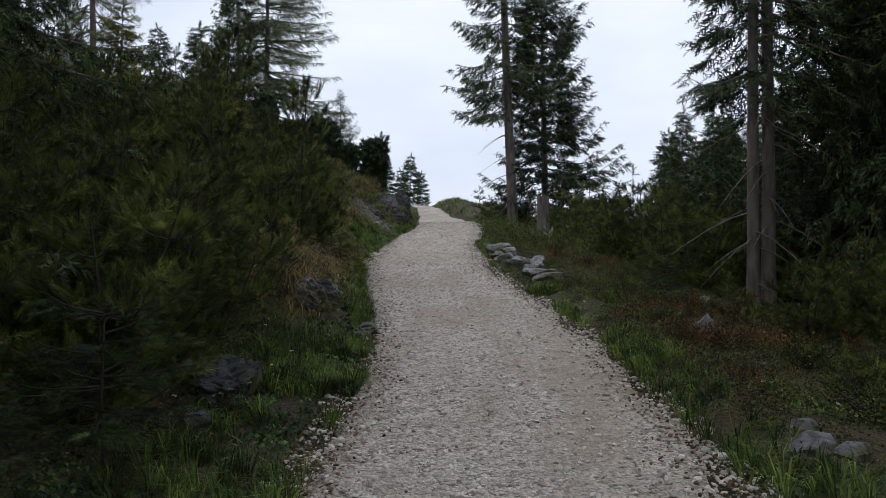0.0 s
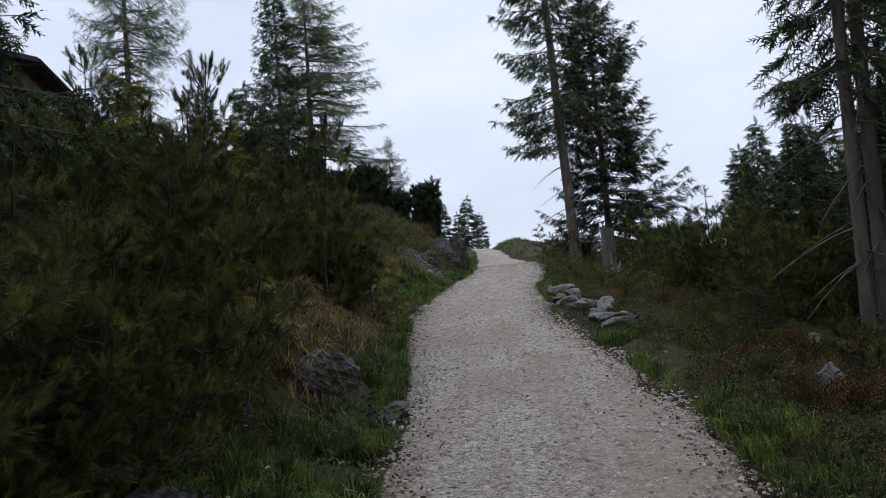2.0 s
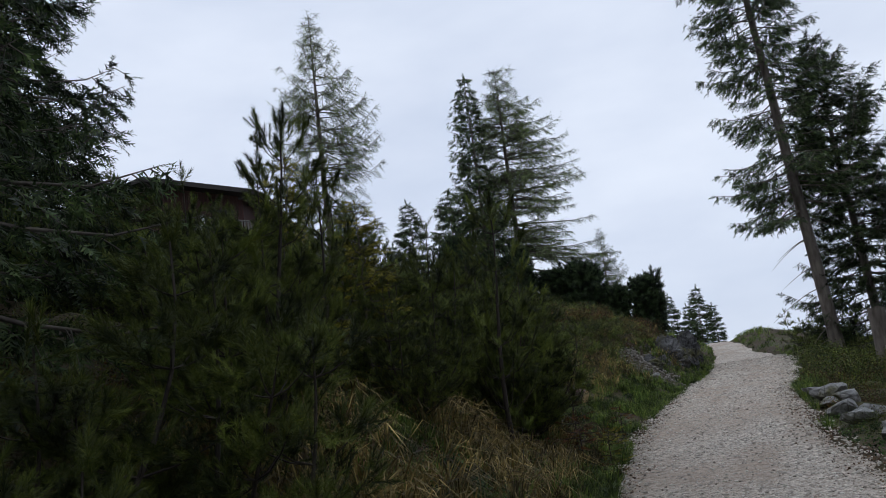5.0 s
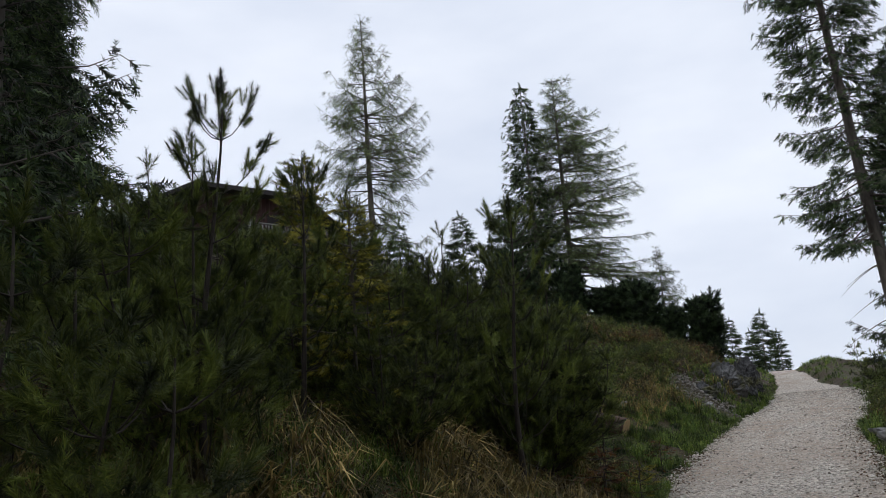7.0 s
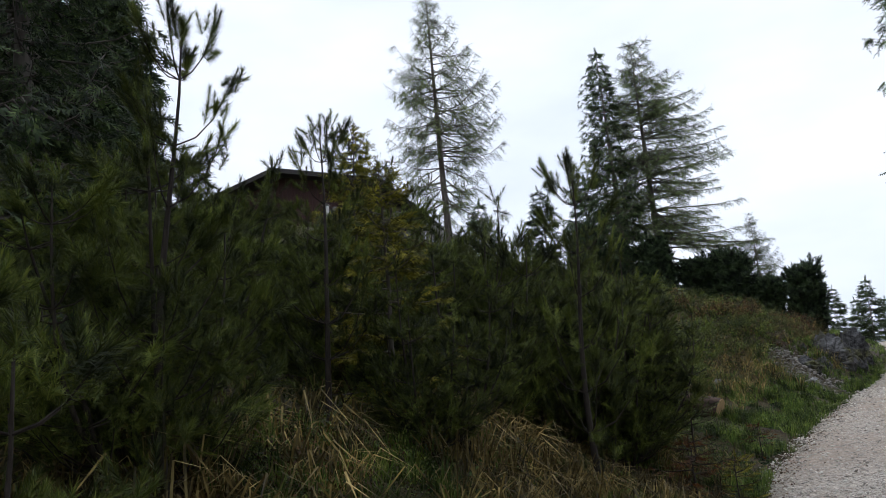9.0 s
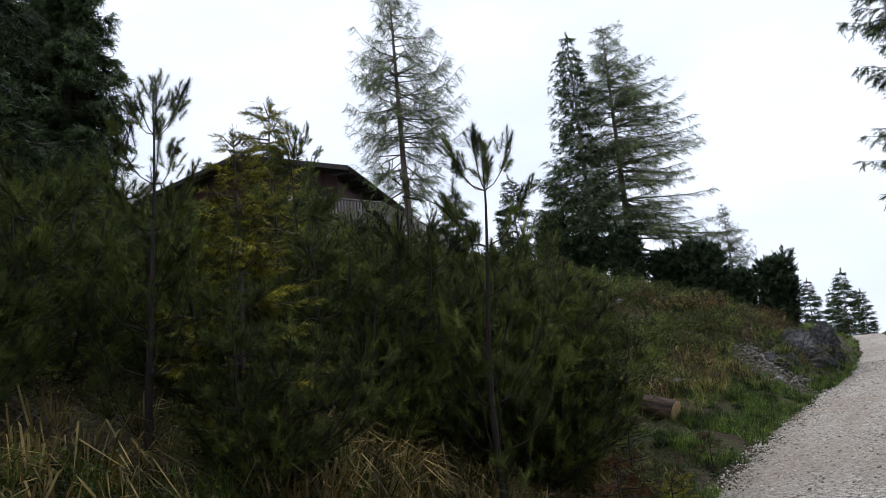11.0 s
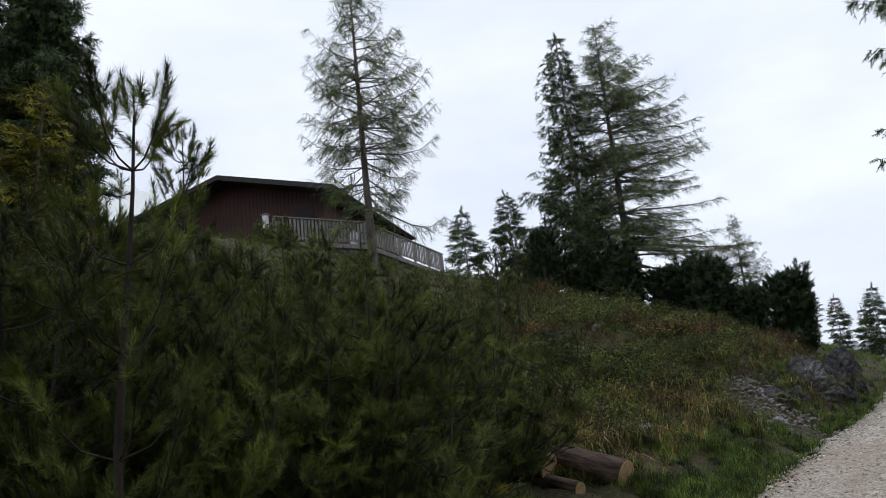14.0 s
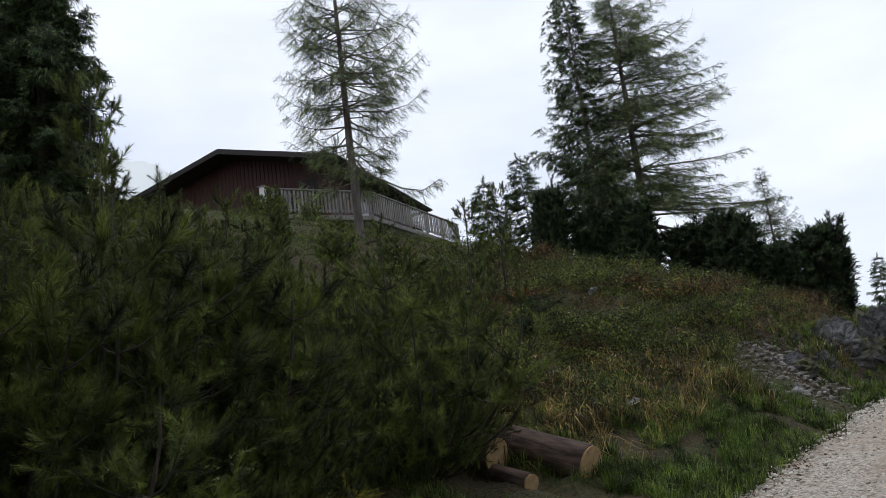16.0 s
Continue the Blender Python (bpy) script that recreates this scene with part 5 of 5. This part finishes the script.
def cabin():
    top = new("cabin")
    top.matrix_basis = CAB
    tagged(top, "dark red timber cabin with a low-pitched dark roof", "cabin")
    half, rise, eave, deep = 5.66, 1.52, 14.25, 11.4
    wx0, wx1, wy0, wy1, base = -2 * half + 1.0, -1.0, 1.1, deep - 0.8, 10.2
    # front wall with its gable, pierced by a door and a window
    def wall(name, pts, back, depth):
        bm = bmesh.new()
        f0 = [bm.verts.new(p) for p in pts]
        f1 = [bm.verts.new((p[0] + back[0] * depth, p[1] + back[1] * depth, p[2])) for p in pts]
        bm.faces.new(f0)
        bm.faces.new(f1[::-1])
        for i in range(len(pts)):
            j = (i + 1) % len(pts)
            bm.faces.new((f0[i], f1[i], f1[j], f0[j]))
        bmesh.ops.recalc_face_normals(bm, faces=bm.faces)
        return part(name, bm_mesh(name, bm, M_REDWOOD), top)
    slope = rise / half
    def under(x):
        return eave - 0.16 + rise - abs(x + half) * slope
    for yy in (wy0, wy1):
        wall("wall", [(wx0, yy, base), (wx1, yy, base), (wx1, yy, under(wx1)), (-half, yy, under(-half)), (wx0, yy, under(wx0))], (0, 1), 0.18)
    for xx in (wx0, wx1 - 0.18):
        wall("wall", [(xx, wy0 + 0.18, base), (xx, wy1, base), (xx, wy1, under(xx if xx < -half else xx + 0.18)), (xx, wy0 + 0.18, under(xx if xx < -half else xx + 0.18))], (1, 0), 0.18)
    # board battens on the front wall
    for i in range(46):
        x = wx0 + 0.1 + i * (wx1 - wx0 - 0.2) / 45
        box_part("batten", (x - 0.02, wy0 - 0.025, base + 0.1), (x + 0.02, wy0 - 0.003, under(x) - 0.03), M_REDWOOD, top)
    for sgn in (-1, 1):
        bm = bmesh.new()
        pts = [(-half, -0.1, eave + rise), (-half + sgn * (half + 0.02), -0.1, eave - 0.01)]
        vs = []
        for yy in (-0.1, deep):
            for p in pts:
                for dz in (0, -0.14):
                    vs.append(bm.verts.new((p[0], yy, p[2] + dz)))
        for idx in ((0, 2, 6, 4), (1, 5, 7, 3), (0, 1, 3, 2), (4, 6, 7, 5), (2, 3, 7, 6), (0, 4, 5, 1)):
            bm.faces.new([vs[i] for i in idx])
        bmesh.ops.recalc_face_normals(bm, faces=bm.faces)
        panel = part("roof_panel", bm_mesh("roof_panel", bm, M_ROOF), top)
        # verge board
        bm = bmesh.new()
        q = []
        for yy in (-0.16, -0.105):
            for x, z in ((-half, eave + rise + 0.03), (-half + sgn * (half + 0.05), eave + 0.02)):
                q.append(bm.verts.new((x, yy, z)))
                q.append(bm.verts.new((x, yy, z - 0.24)))
        for idx in ((0, 2, 3, 1), (4, 5, 7, 6), (0, 4, 6, 2), (1, 3, 7, 5), (2, 6, 7, 3), (0, 1, 5, 4)):
            bm.faces.new([q[i] for i in idx])
        bmesh.ops.recalc_face_normals(bm, faces=bm.faces)
        part("verge_board", bm_mesh("verge_board", bm, M_DARKWOOD), top)
        xg = -half + sgn * (half + 0.08)
        box_part("gutter", (xg - 0.05, -0.1, eave - 0.12), (xg + 0.05, deep, eave - 0.02), M_DARKWOOD, top, "", 0.02)
    for k in range(9):
        y = 0.3 + k * (deep - 0.6) / 8
        box_part("rafter_end", (-0.95, y - 0.06, eave - 0.25), (-0.05, y + 0.06, eave - 0.13), M_DARKWOOD, top)
    win = box_part("window", (-3.9, wy0 - 0.05, 12.55), (-2.9, wy0 - 0.028, 13.45), M_GLASS, top)
    for lo, hi in (((-3.98, wy0 - 0.07, 12.47), (-3.9, wy0 - 0.03, 13.53)), ((-2.9, wy0 - 0.07, 12.47), (-2.82, wy0 - 0.03, 13.53)), ((-3.9, wy0 - 0.07, 13.45), (-2.9, wy0 - 0.03, 13.53)), ((-3.9, wy0 - 0.07, 12.47), (-2.9, wy0 - 0.03, 12.55))):
        box_part("frame", lo, hi, M_DARKWOOD, win)
    side_win = box_part("window", (-0.998, 4.0, 12.5), (-0.97, 5.2, 13.5), M_GLASS, top)
    box_part("frame", (-0.995, 3.9, 12.42), (-0.95, 5.3, 12.5), M_GREYWOOD, side_win)
    door = box_part("door", (-2.4, wy0 - 0.06, 11.85), (-1.5, wy0 - 0.028, 13.85), M_DARKWOOD, top)
    box_part("handle", (-2.32, wy0 - 0.12, 12.85), (-2.2, wy0 - 0.06, 12.89), M_GREYWOOD, door)


# corners of the terrace: front left, front right, back right
TERRACE = (Vector((-1.2, -3.55, 0)), Vector((1.55, -0.4, 0)), Vector((2.5, 7.9, 0)))
FLOOR = 11.18


def along(a, b):
    """Frame with x from a to b and y to the building's side."""
    d = (b - a).normalized()
    return Matrix(((d.x, -d.y, 0, a.x), (d.y, d.x, 0, a.y), (0, 0, 1, 0), (0, 0, 0, 1)))


def deck():
    top = new("deck")
    top.matrix_basis = CAB
    tagged(top, "weathered grey timber terrace with slatted railing round the cabin", "terrace")
    left, corner, back = TERRACE
    bm = bmesh.new()
    edge = [(left.x, left.y), (corner.x - 0.06, corner.y + 0.05), (back.x - 0.06, back.y), (-0.98, back.y), (-0.98, 1.05), (-3.2, 1.05)]
    vs = [bm.verts.new((x, y, FLOOR)) for x, y in edge]
    face = bm.faces.new(vs)
    got = bmesh.ops.extrude_face_region(bm, geom=[face])
    bmesh.ops.translate(bm, verts=[v for v in got["geom"] if isinstance(v, bmesh.types.BMVert)], vec=(0, 0, -0.1))
    bmesh.ops.recalc_face_normals(bm, faces=bm.faces)
    part("floor", bm_mesh("floor", bm, M_GREYWOOD), top)
    r = random.Random(4)
    for a, b, n_post in ((left, corner, 4), (corner, back, 6)):
        m = along(a, b)
        length = (b - a).length
        def bar(name, lo, hi, parent=top):
            ob = box_part(name, lo, hi, M_GREYWOOD, parent)
            if parent is top:
                ob.matrix_basis = m
            return ob
        bar("handrail", (0, -0.07, FLOOR + 0.97), (length, 0.05, FLOOR + 1.02))
        low = bar("bottom_rail", (0, -0.02, FLOOR + 0.14), (length, 0.02, FLOOR + 0.2))
        bar("edge_beam", (0, -0.05, FLOOR - 0.2), (length, -0.005, FLOOR - 0.02))
        for i in range(n_post):
            x = 0.06 + (length - 0.12) * i / (n_post - 1)
            bar("post", (x - 0.05, 0.022, FLOOR - 0.09), (x + 0.05, 0.11, FLOOR + 0.968))
        n = int(length / 0.16)
        for i in range(n):
            x = (i + 0.5) * length / n + r.uniform(-0.015, 0.015)
            bar("slat", (x - 0.045, -0.045, FLOOR + 0.07 + r.uniform(-0.02, 0.02)), (x + 0.045, -0.022, FLOOR + 0.93 + r.uniform(-0.02, 0.02)), low)


def terrace_wall():
    """Dry stone wall under the terrace: each stone its own piece."""
    top = new("terrace_wall")
    top.matrix_basis = CAB
    tagged(top, "rough grey stone wall under the terrace", "stone wall")
    shapes = [rock_mesh("stone", (0.5, 0.5, 0.5), 300 + k, M_ROCK, 2) for k in range(5)]
    r = random.Random(9)
    for a, b in zip(TERRACE[:2], TERRACE[1:]):
        m = along(a, b)
        length = (b - a).length
        core = box_part("core", (0.1, 0.1, 8.8), (length - 0.1, 0.45, FLOOR - 0.11), M_DARKROCK, top)
        core.matrix_basis = m
        z = 9.0
        while z < FLOOR - 0.4:
            h = min(r.uniform(0.2, 0.32), FLOOR - 0.18 - z)
            s = r.uniform(0.05, 0.25)
            while s < length - 0.3:
                w = r.uniform(0.28, 0.62)
                ob = part("stone", shapes[r.randrange(5)], top)
                ob.matrix_basis = m @ Matrix.LocRotScale((s + w / 2, 0.12, z + h / 2), Euler((0, r.uniform(-0.1, 0.1), 0)), (w * 1.4, 0.3, h * 1.4))
                s += w
            z += h


cabin()
deck()
terrace_wall()
post = new("sign_post")
post.matrix_basis = CAB @ Matrix.Translation((-1.42, -3.78, FLOOR - 0.12))
tagged(post, "short white-painted post at the terrace end", "post")
M_WHITE = board_material("worn_white_paint", (0.5, 0.5, 0.48), (0.75, 0.75, 0.72))
box_part("post", (-0.1, -0.1, -0.6), (0.1, 0.1, 1.15), M_WHITE, post, "", 0.02)
box_part("cap", (-0.14, -0.14, 1.152), (0.14, 0.14, 1.2), M_GREYWOOD, post)


# ---------------------------------------------------------------- distance
def mountain(name, label, mat, x0, x1, y, heights, seed, depth=60):
    n = 80
    xs = np.linspace(x0, x1, n)
    top = np.interp(np.linspace(0, 1, n), np.linspace(0, 1, len(heights)), heights)
    top = top + (fnoise(xs * 0.02, xs * 0 + seed, seed) - 0.5) * 14 + (fnoise(xs * 0.13, xs * 0, seed) - 0.5) * 5
    rows = [np.stack([xs, xs * 0 + y + depth * k / 5, -30 + (top + 30) * math.sin(k / 5 * 1.57)], 1) for k in range(6)]
    v = np.concatenate(rows)
    i = (np.arange(5)[:, None] * n + np.arange(n - 1)[None]).ravel()
    ob = new(name, fill_mesh(name, v, np.stack([i, i + 1, i + n + 1, i + n], 1), mat, True))
    return tagged(ob, label, "mountain", kind="structure")


# both hills emit pale grey in place of haze in the air
mountain("backdrop", "distant hill with haze painted as a grey glow", M_RIDGE_GLOW, -60, 120, 230, (14, 20, 17, 10, 6, 4), 3)
mountain("backdrop", "grey mountainside with cloud haze painted as a pale glow", M_MIST_GLOW, -620, -180, 330, (260, 235, 190, 120, 60, 20), 8)
